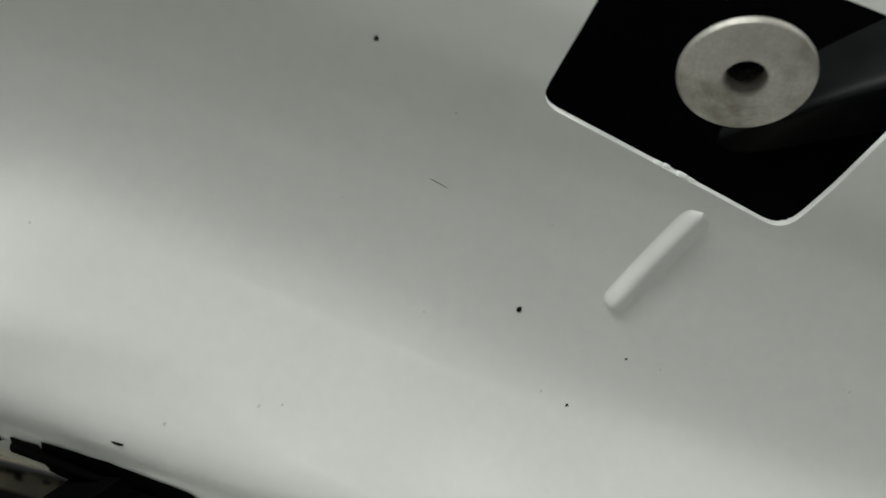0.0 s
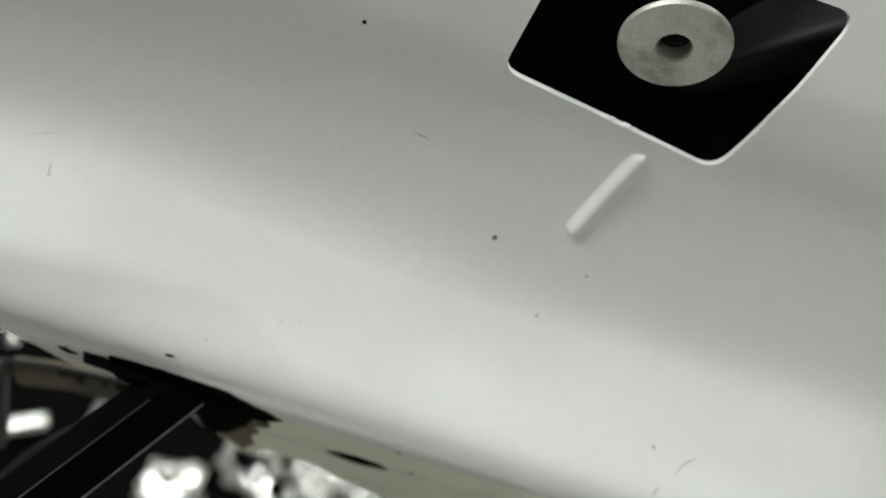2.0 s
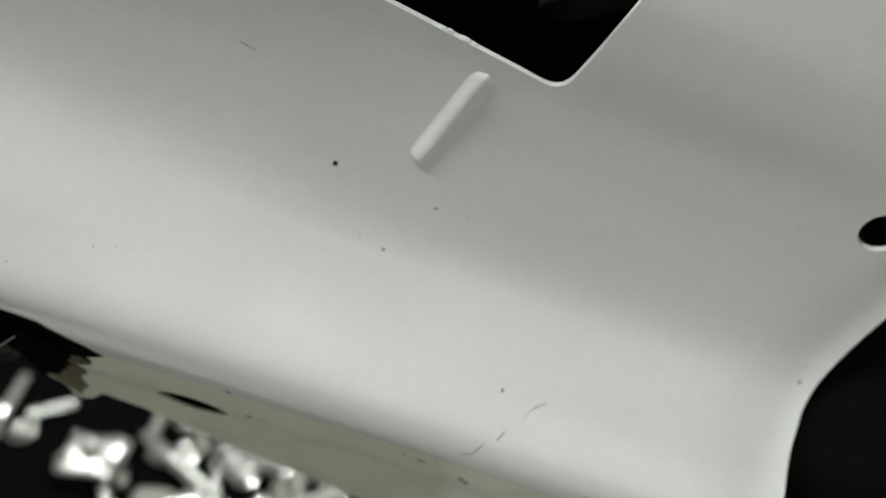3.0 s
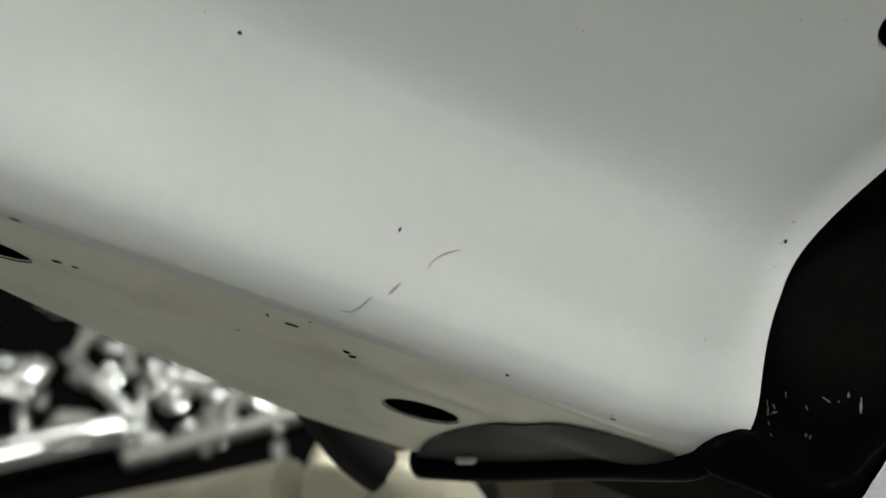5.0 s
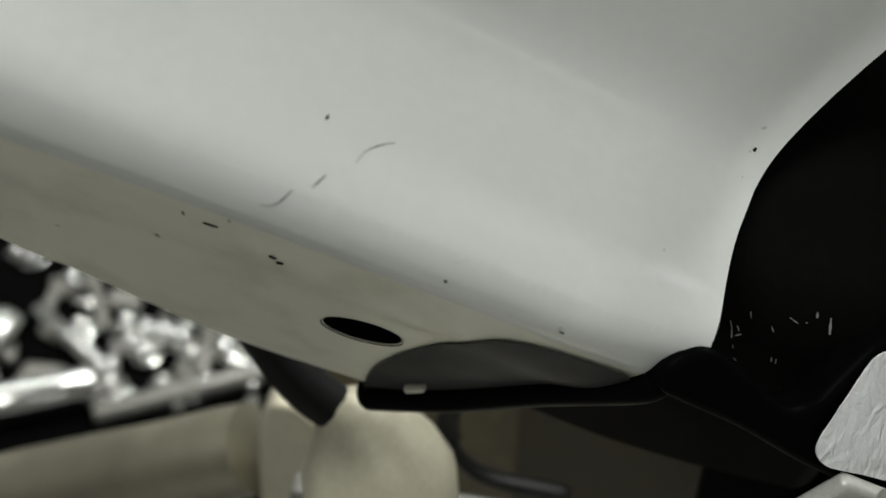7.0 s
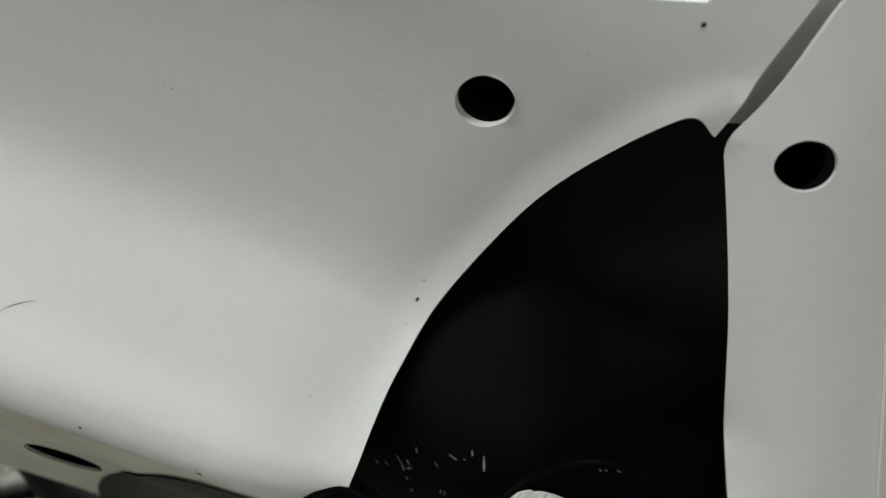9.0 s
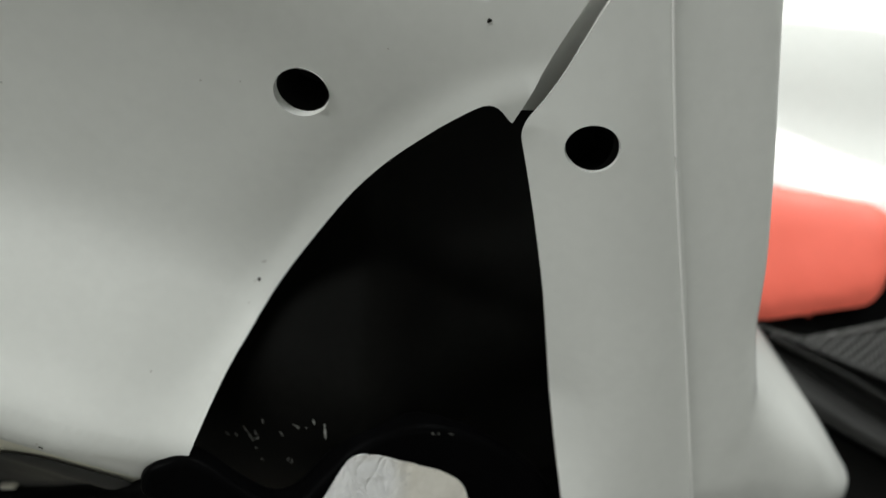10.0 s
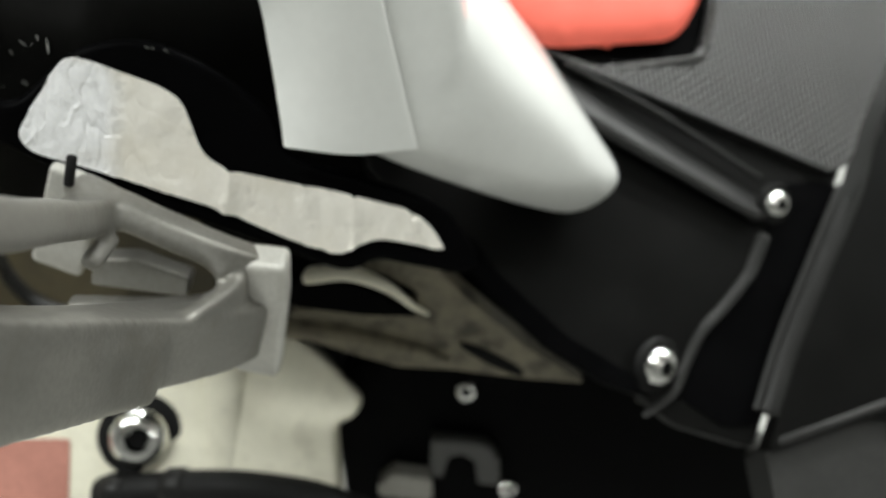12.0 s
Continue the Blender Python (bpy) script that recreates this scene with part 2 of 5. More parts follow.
# black for the shaded floor below the machine
FLOOR_BLACK = material("floor_shade_black", (0.002, 0.002, 0.002), 0.95, vary=0.2, spec=0.02)
# stands for the shade inside holes and sockets
DARK = material("inner_shadow_black", (0.004, 0.004, 0.004), 0.7, vary=0.2, spec=0.08)

# ---- building helpers; plans are drawn in decimetres, meshes are in metres ----
DM = 0.1


def place(p):
    return Vector(p) * DM


def link(name, bm, mat, parent=None, label="", smooth=True):
    me = bpy.data.meshes.new(name)
    bmesh.ops.recalc_face_normals(bm, faces=bm.faces)
    bm.to_mesh(me)
    bm.free()
    me.materials.append(mat)
    for poly in me.polygons:
        poly.use_smooth = smooth
    if smooth:
        me.set_sharp_from_angle(angle=radians(42))
    ob = new(name, me)
    if parent is not None:
        ob.parent = parent
        root = parent
        while root.parent is not None:
            root = root.parent
        if parent.type == "EMPTY":
            ob.matrix_parent_inverse = Matrix.Translation(-parent.location)
    if label:
        ob["label"] = label
    return ob


def part(name, bm, mat, parent, label="", smooth=True):
    return link(name, bm, mat, parent, label, smooth)


def bevelled(ob, width, segments=3, angle=40):
    mod = ob.modifiers.new("bevel", "BEVEL")
    mod.width, mod.segments, mod.limit_method, mod.angle_limit = width, segments, "ANGLE", radians(angle)
    mod.harden_normals = True
    return ob


def thick(ob, depth, offset=-1.0, edge=0.0):
    mod = ob.modifiers.new("solidify", "SOLIDIFY")
    mod.thickness, mod.offset = depth, offset
    if edge:
        bevelled(ob, edge, 2, 60)
    else:
        split = ob.modifiers.new("split", "EDGE_SPLIT")
        split.split_angle = radians(50)
    return ob


def rounded(pts, r, n=5):
    """A closed outline with each corner rounded by about r; a point may carry its own radius."""
    out = []
    k = len(pts)
    for i in range(k):
        p0, p1, p2 = (Vector(pts[j % k][:2]) for j in (i - 1, i, i + 1))
        rad = pts[i][2] if len(pts[i]) > 2 else r
        a, b = (p0 - p1), (p2 - p1)
        ra, rb = min(rad, a.length * 0.48), min(rad, b.length * 0.48)
        s, e = p1 + a.normalized() * ra, p1 + b.normalized() * rb
        for j in range(n + 1):
            t = j / n
            out.append(tuple(s * (1 - t) ** 2 + p1 * 2 * t * (1 - t) + e * t * t))
    return out


def circle(cx, cy, r, n=28):
    return [(cx + r * math.cos(2 * math.pi * i / n), cy + r * math.sin(2 * math.pi * i / n)) for i in range(n)]


def inside(p, loop):
    x, y = p
    hit = False
    for (x0, y0), (x1, y1) in zip(loop, loop[1:] + loop[:1]):
        if (y0 > y) != (y1 > y) and x < (x1 - x0) * (y - y0) / (y1 - y0) + x0:
            hit = not hit
    return hit


def refine(loop, step):
    out = []
    for (x0, y0), (x1, y1) in zip(loop, loop[1:] + loop[:1]):
        n = max(1, int(math.hypot(x1 - x0, y1 - y0) / step))
        out += [(x0 + (x1 - x0) * i / n, y0 + (y1 - y0) * i / n) for i in range(n)]
    return out


def sheet(outline, holes, surface, step, lines=()):
    """A smooth sheet over a plan outline with holes; surface(a, b) gives the place in decimetres."""
    from mathutils.geometry import delaunay_2d_cdt
    loops = [refine(loop, step) for loop in [outline] + holes]
    verts, edges = [], []
    for loop in loops:
        n0 = len(verts)
        verts += [Vector(p) for p in loop]
        edges += [(n0 + i, n0 + (i + 1) % len(loop)) for i in range(len(loop))]
    rim = np.array([p for loop in loops for p in loop])
    for line in lines:
        n0 = len(verts)
        verts += [Vector(p) for p in line]
        edges += [(n0 + i, n0 + i + 1) for i in range(len(line) - 1)]
    xs, ys = [p[0] for p in loops[0]], [p[1] for p in loops[0]]
    a = min(xs) + step / 2
    while a < max(xs):
        b = min(ys) + step / 2
        while b < max(ys):
            if inside((a, b), loops[0]) and not any(inside((a, b), h) for h in loops[1:]) and np.min(np.hypot(rim[:, 0] - a, rim[:, 1] - b)) > step * 0.6:
                verts.append(Vector((a, b)))
            b += step
        a += step
    vs, _, fs, *_ = delaunay_2d_cdt(verts, edges, [], 0, 1e-5)
    bm = bmesh.new()
    made = [bm.verts.new(place(surface(v.x, v.y))) for v in vs]
    for f in fs:
        c = sum((vs[i] for i in f), Vector((0, 0))) / len(f)
        if inside(c, loops[0]) and not any(inside(c, h) for h in loops[1:]):
            try:
                bm.faces.new([made[i] for i in f])
            except ValueError:
                pass
    for v in [v for v in bm.verts if not v.link_faces]:
        bm.verts.remove(v)
    for f in bm.faces:
        f.normal_update()
        if f.normal.y > 0:
            f.normal_flip()
    return bm


def slab(outline, plane, depth, lift=0.0):
    """A plate whose face lies on the plane y = b0 + b1 x + b2 z (decimetres), drawn by x and z; depth goes away from the viewer."""
    b0, b1, b2 = plane
    nrm = Vector((b1, -1, b2)).normalized()
    bm = bmesh.new()
    front = [bm.verts.new(place(Vector((x, b0 + b1 * x + b2 * z, z)) + nrm * lift)) for x, z in outline]
    back = [bm.verts.new(v.co - nrm * depth * DM) for v in front]
    bm.faces.new(front)
    bm.faces.new(back[::-1])
    for i in range(len(front)):
        j = (i + 1) % len(front)
        bm.faces.new((front[i], front[j], back[j], back[i]))
    return bm


def lathe(profile, centre, axis, n=40):
    """A turned part: profile of (radius, height along the axis) in decimetres, round centre."""
    q = Vector((0, 0, 1)).rotation_difference(Vector(axis).normalized())
    bm = bmesh.new()
    rings = []
    for r, h in profile:
        if r < 1e-6:
            rings.append([bm.verts.new(place(Vector(centre) + q @ Vector((0, 0, h))))])
        else:
            rings.append([bm.verts.new(place(Vector(centre) + q @ Vector((r * math.cos(2 * math.pi * i / n), r * math.sin(2 * math.pi * i / n), h)))) for i in range(n)])
    for a, b in zip(rings, rings[1:]):
        for i in range(n):
            j = (i + 1) % n
            if len(a) == 1:
                bm.faces.new((a[0], b[j], b[i]))
            elif len(b) == 1:
                bm.faces.new((a[i], a[j], b[0]))
            else:
                bm.faces.new((a[i], a[j], b[j], b[i]))
    return bm


def spline(points, n=8):
    """A smooth run through the given points."""
    pts = [Vector(p) for p in points]
    ext = [2 * pts[0] - pts[1], *pts, 2 * pts[-1] - pts[-2]]
    out = []
    for i in range(1, len(ext) - 2):
        p0, p1, p2, p3 = ext[i - 1:i + 3]
        for j in range(n):
            t = j / n
            out.append(0.5 * (2 * p1 + (p2 - p0) * t + (2 * p0 - 5 * p1 + 4 * p2 - p3) * t * t + (3 * p1 - p0 - 3 * p2 + p3) * t ** 3))
    return out + [pts[-1]]


def tube(points, r, n=14, flat=1.0, r_end=None):
    """A round bar or hose along points, in decimetres, with rounded ends."""
    pts = [Vector(p) for p in points]
    bm = bmesh.new()
    rings = []
    up = Vector((0, 0, 1))
    total = len(pts) - 1
    runs = []
    for i, p in enumerate(pts):
        d = (pts[min(i + 1, total)] - pts[max(i - 1, 0)]).normalized()
        rad = r if r_end is None else r + (r_end - r) * i / total
        if i == 0:
            runs += [(p - d * rad * 0.5, d, rad * 0.5), (p - d * rad * 0.3, d, rad * 0.85)]
        runs.append((p, d, rad))
        if i == total:
            runs += [(p + d * rad * 0.3, d, rad * 0.85), (p + d * rad * 0.5, d, rad * 0.5)]
    for p, d, rad in runs:
        side = d.cross(up if abs(d.z) < 0.95 else Vector((0, 1, 0))).normalized()
        top = side.cross(d)
        rings.append([bm.verts.new(place(p + side * rad * math.cos(2 * math.pi * k / n) + top * rad * flat * math.sin(2 * math.pi * k / n))) for k in range(n)])
    for a, b in zip(rings, rings[1:]):
        for k in range(n):
            bm.faces.new((a[k], a[(k + 1) % n], b[(k + 1) % n], b[k]))
    bm.faces.new(rings[0][::-1])
    bm.faces.new(rings[-1])
    return bm


def loft(rows, n=6):
    """A smooth skin through rows of points."""
    cols = [spline(r, n) for r in rows]
    lines = [spline([c[k] for c in cols], n) for k in range(len(cols[0]))]
    bm = bmesh.new()
    made = [[bm.verts.new(place(p)) for p in line] for line in lines]
    for a, b in zip(made, made[1:]):
        for i in range(len(a) - 1):
            bm.faces.new((a[i], a[i + 1], b[i + 1], b[i]))
    return bm


def closed(bm):
    """Fills the open rim of a skin."""
    bmesh.ops.holes_fill(bm, edges=[e for e in bm.edges if e.is_boundary], sides=0)
    return bm


def fuse(target, piece):
    me = bpy.data.meshes.new("piece")
    piece.to_mesh(me)
    piece.free()
    target.from_mesh(me)
    bpy.data.meshes.remove(me)


def melted(ob, voxel, rounds):
    """Welds overlapping pieces into one casting with soft fillets."""
    weld = ob.modifiers.new("weld", "REMESH")
    weld.mode, weld.voxel_size, weld.use_smooth_shade = "VOXEL", voxel, True
    soften = ob.modifiers.new("soften", "SMOOTH")
    soften.iterations, soften.factor = rounds, 0.5
    return ob


def box(x0, x1, y0, y1, z0, z1):
    bm = bmesh.new()
    bmesh.ops.create_cube(bm, size=1)
    for v in bm.verts:
        v.co = Vector(((x0, x1)[v.co.x > 0], (y0, y1)[v.co.y > 0], (z0, z1)[v.co.z > 0]))
    return bm


def beam(points, w, h, up=(0, 0, 1)):
    """A rectangular bar along points, in decimetres."""
    pts = [Vector(p) for p in points]
    bm = bmesh.new()
    rings = []
    for i, p in enumerate(pts):
        d = (pts[min(i + 1, len(pts) - 1)] - pts[max(i - 1, 0)]).normalized()
        side_ = d.cross(Vector(up)).normalized()
        top = side_.cross(d)
        rings.append([bm.verts.new(place(p + side_ * a * w / 2 + top * b * h / 2)) for a, b in ((-1, -1), (1, -1), (1, 1), (-1, 1))])
    for a, b in zip(rings, rings[1:]):
        for k in range(4):
            bm.faces.new((a[k], a[(k + 1) % 4], b[(k + 1) % 4], b[k]))
    bm.faces.new(rings[0][::-1])
    bm.faces.new(rings[-1])
    return bm


def group(name, base, label, category):
    ob = new(name)
    ob.location = place(base)
    return tagged(ob, label, category)


# ---- the room ----
X0, X1, Y0, Y1 = -3.2, 3.6, -3.0, 3.4
tagged(link("floor", box(X0, X1, Y0, Y1, FLOOR - 0.1, FLOOR), CONCRETE, smooth=False), "plain grey workshop floor", "floor", kind="structure")
tagged(link("ceiling", box(X0, X1, Y0, Y1, CEIL, CEIL + 0.1), CEILING, smooth=False), "plain white workshop ceiling", "ceiling", kind="structure")
for wname, dims in (("wall_north", (X0, X1, Y1, Y1 + 0.1)), ("wall_south", (X0, X1, Y0 - 0.1, Y0)), ("wall_west", (X0 - 0.1, X0, Y0, Y1)), ("wall_east", (X1, X1 + 0.1, Y0, Y1))):
    tagged(link(wname, box(*dims, FLOOR, CEIL), PLASTER, smooth=False), "plain light grey workshop wall", "wall", kind="structure")

# ---- the motorcycle ----
bike = group("motorcycle", (0, 2.0, FLOOR * 10), "white sports motorcycle with red pad and black plastic covers", "motorcycle")

# the side fairing: a swept sheet with a lip along its lower edge
SLOPE = math.atan(-0.374)
UX, UZ = math.cos(SLOPE), math.sin(SLOPE)
PROFILE_V = (-2.9, -2.6, -2.3, -2.06, -1.91, -1.84, -1.75, -1.69, -1.61, -1.56, -1.50, -1.45, -1.40, -1.35, -1.30, -1.2, -1.1, -1.0, -0.9, -0.8, -0.6, -0.4, -0.2, 0, 0.5, 0.9, 1.5)
PROFILE_Y = (0.30, 0.16, 0.02, -0.10, -0.175, -0.235, -0.29, -0.317, -0.355, -0.378, -0.385, -0.384, -0.361, -0.302, -0.225, -0.080, 0.027, 0.083, 0.105, 0.115, 0.115, 0.09, 0.035, 0.01, 0.07, 0.2, 0.4)
FINE_V = np.linspace(-2.9, 1.5, 441)
FINE_Y = np.interp(FINE_V, PROFILE_V, PROFILE_Y)
for _ in range(2):
    FINE_Y[3:-3] = np.convolve(FINE_Y, np.ones(7) / 7, "valid")
SOFT_Y = FINE_Y.copy()
for _ in range(3):
    SOFT_Y[12:-12] = np.convolve(SOFT_Y, np.ones(25) / 25, "valid")
# the edge of the opening flares outwards a little
ARC = np.array([(1.722, -1.50), (1.719, -1.40), (1.735, -1.31), (1.764, -1.22), (1.80, -1.02), (1.842, -0.79), (1.878, -0.59), (1.94, -0.42), (2.0, -0.27), (2.05, -0.18)])


def smooth(x):
    x = max(0.0, min(1.0, x))
    return x * x * (3 - 2 * x)


def crease(u, v):
    """The roll of the lip ends in a crease; behind it the flange stands back, with a shallow moulded recess."""
    dip = float(np.interp(v, (-1.93, -1.78, -1.675, -1.63, -1.612, -1.585, -1.555, -1.52), (0.0, 0.004, 0.017, 0.022, 0.014, 0.004, 0.0, 0.0)))
    start = float(np.interp(v, (-2.14, -1.97, -1.84, -1.75, -1.65), (-0.055, -0.03, -0.006, 0.015, 0.03)))
    recess = smooth((u - start) / 0.05) * smooth((-1.66 - v) / 0.05) * smooth((0.6 - u) / 0.4)
    return dip * (0.35 + 0.65 * smooth((u + 0.3) / 0.8)) * smooth((u + 1.2) / 0.4) + 0.012 * recess


def end_turn(u, v):
    """The rear end of the lip turns inwards."""
    end = max(0.0, min(1.0, (u - 1.36) / 0.40))
    fade = float(np.interp(v, (-1.66, -1.53, -1.40, -1.02), (0.0, 1.0, 1.0, 0.0)))
    return 0.05 * end * end * (3 - 2 * end) * fade * fade * (3 - 2 * fade)


def fairing_depth(u, v):
    bow = float(np.interp(v, (-1.5, -1.2), (0.35, 1.0)))
    swing = max(0.0, 1 - abs(v + 1.0) / (0.5 if v < -1.0 else 0.7))
    lean = float(np.interp(u, (-1.5, -0.5, 0.2, 0.8, 1.8), (-0.12, -0.03, 0.08, 0.11, 0.2)))
    at = v + lean * swing * swing * (3 - 2 * swing)
    calm = max(0.0, min(1.0, (u - 0.9) / 0.7)) * float(np.interp(v, (-1.40, -1.22), (0.0, 1.0)))
    y = float(np.interp(at, FINE_V, FINE_Y)) * (1 - calm) + float(np.interp(at, FINE_V, SOFT_Y)) * calm + bow * (0.131 * u - 0.024 * u * u)
    y += end_turn(u, v) + crease(u, v)
    if u > 1.4 and v > -1.45:
        edge = float(np.interp(v, ARC[:, 1], ARC[:, 0])) if v < -0.18 else 2.05 + (v + 0.18)
        gap = max(0.0, min(1.0, 1 - (edge - u) / 0.11))
        roll = max(0.0, min(1.0, 1 - (edge - u) / 0.35))
        y += 0.030 * roll * roll * max(0.0, 1 - ((v + 0.72) / 0.5) ** 2) ** 2
        y -= 0.024 * gap * gap * max(0.0, min(1.0, (0.1 - v) / 0.2)) * min(1.0, (v + 1.45) / 0.2)
    return y


def fairing(u, v, lift=0.0):
    return (u * UX - v * UZ, fairing_depth(u, v) - lift, u * UZ + v * UX)


OUTLINE = rounded([
    (-2.9, 0.6, 0), (1.12, 0.6, 0), (1.34, 0.02, 0.1), (1.47, -0.095, 0.1), (1.57, -0.095, 0.06), (1.74, -0.01), (1.92, 0.07, 0.01), (1.89, 0.17, 0.03),
    (2.0, 0.28), (2.07, 0.6, 0), (2.37, 0.6, 0), (2.20, 0.37, 0.08), (2.15, 0.26, 0.08), (2.14, 0.03), (2.15, -0.215, 0.01), (2.065, -0.175, 0.05), (2.0, -0.28, 0.1),
    (1.873, -0.60), (1.814, -0.93), (1.786, -1.08), (1.764, -1.22), (1.735, -1.31), (1.719, -1.40, 0.05), (1.722, -1.482, 0.015), (1.67, -1.56, 0.03), (1.60, -1.75), (1.40, -2.15),
    (1.10, -2.52, 0.03), (0.69, -2.55), (0.35, -2.52), (0.05, -2.42), (-0.3, -2.30), (-0.55, -2.17), (-0.78, -2.13, 0.01), (-0.83, -2.24, 0.03), (-0.89, -2.27, 0.03), (-0.93, -2.15, 0.02), (-1.0, -2.10), (-1.04, -1.95), (-1.10, -1.74, 0.05), (-1.34, -1.70, 0.03),
    (-1.505, -1.685, 0.02), (-1.60, -1.61), (-1.70, -1.56), (-1.82, -1.525), (-2.9, -1.46, 0)], 0.15)
CUTOUT = rounded([(-0.39, 0.24, 0.06), (-0.445, -0.25, 0.06), (0.345, -0.368, 0.07), (0.475, 0.25, 0.07)], 0.05)
SLOTS = [circle(1.585, -0.431, 0.080)]
for su, sv, turn in ((-0.42, -1.865, 0.0), (0.933, -2.065, 0.25)):
    SLOTS.append([(su + (a * math.cos(turn) - b * math.sin(turn) * 0.64) * 0.125, sv + (a * math.sin(turn) + b * 0.64 * math.cos(turn)) * 0.125) for a, b in circle(0, 0, 1)])
LIP_LINES = [[(a, b) for a in np.arange(-1.25, 1.6, 0.03)] for b in (-1.44, -1.47, -1.50, -1.53, -1.555, -1.577, -1.597, -1.614, -1.63, -1.645, -1.67)]
side = part("side_fairing", sheet(OUTLINE, [CUTOUT, *SLOTS], fairing, 0.036, LIP_LINES), two_tone("white_paint_over_bare_moulding", (0.84, 0.82, 0.70), (0.79, 0.80, 0.775), UX, UZ, -0.1630, 0.0010), bike, "glossy white side fairing with a rolled lower lip")
thick(side, 0.0022, edge=0.0010)

# funnel of the round hole, raised lip of the cutout
hole_n = (-0.12, -0.97, -0.2)
part("hole_funnel", lathe([(0.081, -0.002), (0.080, -0.010), (0.078, -0.018)], fairing(1.585, -0.431), hole_n, 36), WHITE, side)
part("quick_fastener", lathe([(0, -0.11), (0.012, -0.115), (0.018, -0.17), (0.08, -0.17), (0.078, -0.018)], fairing(1.585, -0.431), hole_n, 28), SATIN, side, "black fastener inside the hole")

# raised rib below the cutout
rib = bmesh.new()
r0, r1 = Vector((0.012, -0.79), ), Vector((0.112, -0.395))
along = (r1 - r0).normalized()
cross = Vector((along.y, -along.x))
rows = []
for i in range(37):
    f = i / 36
    w = 0.056 * math.sqrt(max(0.0, 1 - max(0.0, (abs(f - 0.5) - 0.39) / 0.11) ** 2)) + 1e-4
    c = r0 + (r1 - r0) * f
    line = []
    for k in range(-8, 9):
        q = c + cross * w * k / 8
        line.append(rib.verts.new(place(fairing(q.x, q.y, 0.019 * (w / 0.056) * math.cos(k / 8 * math.pi / 2) ** 2 - 0.0008))))
    rows.append(line)
for a, b in zip(rows, rows[1:]):
    for k in range(16):
        rib.faces.new((a[k], a[k + 1], b[k + 1], b[k]))
part("rib", rib, WHITE, side)

# chips and scratches in the paint
random.seed(4)


def chip(u, v, size, stretch=1.0, turn=0.0, mat=None):
    pts = []
    for i in range(9):
        a = 2 * math.pi * i / 9
        r = size * random.uniform(0.6, 1.2)
        x, y = r * stretch * math.cos(a), r * math.sin(a)
        pts.append((u + x * math.cos(turn) - y * math.sin(turn), v + x * math.sin(turn) + y * math.cos(turn)))
    bm = bmesh.new()
    bm.faces.new([bm.verts.new(place(fairing(a, b, 0.002))) for a, b in pts])
    part("paint_chip", bm, mat or CHIP, side)


for u, v, size, stretch in ((-0.879, -0.234, 0.008, 1), (-0.242, -0.878, 0.010, 1), (0.018, -1.115, 0.005, 1), (0.134, -0.93, 0.0045, 1), (0.578, -1.331, 0.0036, 1),
                            (-1.146, -1.423, 0.007, 3.0), (0.987, -1.522, 0.006, 1), (0.419, -1.692, 0.009, 2.4), (0.593, -1.731, 0.008, 1.6), (0.614, -1.748, 0.009, 1.3), (0.351, -1.689, 0.005, 1.2), (0.460, -1.640, 0.004, 1.2), (0.29, -1.905, 0.005, 1.6), (1.32, -1.545, 0.004, 2.5), (1.685, -1.49, 0.005, 1.4), (1.721, -1.12, 0.006, 1),
                            (-0.294, -1.606, 0.007, 2.0), (1.94, 0.02, 0.007, 1), (-0.21, -1.78, 0.009, 1.8), (-0.16, -1.78, 0.006, 2), (0.35, -1.68, 0.005, 1)):
    chip(u, v, size, stretch)
for u, v, size, stretch in ((0.46, -1.63, 0.004, 1), (1.31, -1.53, 0.005, 1.5), (1.52, -1.34, 0.003, 1), (1.71, -1.06, 0.005, 2), (0.01, -2.10, 0.007, 1.6), (0.29, -1.92, 0.006, 1.6), (0.95, -1.9, 0.003, 1), (0.81, -1.88, 0.004, 1.5),
                            (-0.63, -0.36, 0.004, 1), (-1.577, -1.001, 0.004, 1), (-0.838, -1.254, 0.004, 1.2), (-0.781, -1.242, 0.003, 1), (-0.076, -1.096, 0.004, 1), (-0.505, -0.969, 0.003, 1), (-1.685, -1.01, 0.006, 1.2), (-0.26, -0.59, 0.003, 1), (-0.84, -0.71, 0.003, 1), (0.25, -0.93, 0.003, 1), (0.81, -0.79, 0.003, 1), (-1.05, -1.338, 0.005, 1),
                            (-1.51, -1.47, 0.006, 1.3), (-1.58, -1.43, 0.004, 1), (0.09, -0.54, 0.005, 1), (0.83, -0.79, 0.004, 1), (1.32, -0.53, 0.004, 1), (1.42, -0.48, 0.003, 1), (1.71, -1.13, 0.004, 1), (1.72, -1.19, 0.003, 1), (1.74, -0.18, 0.003, 1)):
    chip(u, v, size, stretch, random.uniform(0, 1), FAINT)


def scratch(points, width, mat):
    pts = [Vector(p) for p in points]
    run = spline([(p.x, p.y, 0) for p in pts], 6)
    bm = bmesh.new()
    prev = None
    for i, p in enumerate(run):
        d = (run[min(i + 1, len(run) - 1)] - run[max(i - 1, 0)]).normalized()
        w = 0.33 * width * (0.25 + 0.75 * math.sin(math.pi * (i + 0.5) / len(run))) * random.uniform(0.6, 1.2)
        pair = [bm.verts.new(place(fairing(p.x - d.y * w * k, p.y + d.x * w * k, 0.002))) for k in (-1, 1)]
        if prev:
            bm.faces.new((prev[0], prev[1], pair[1], pair[0]))
        prev = pair
    part("scratch", bm, mat, side)


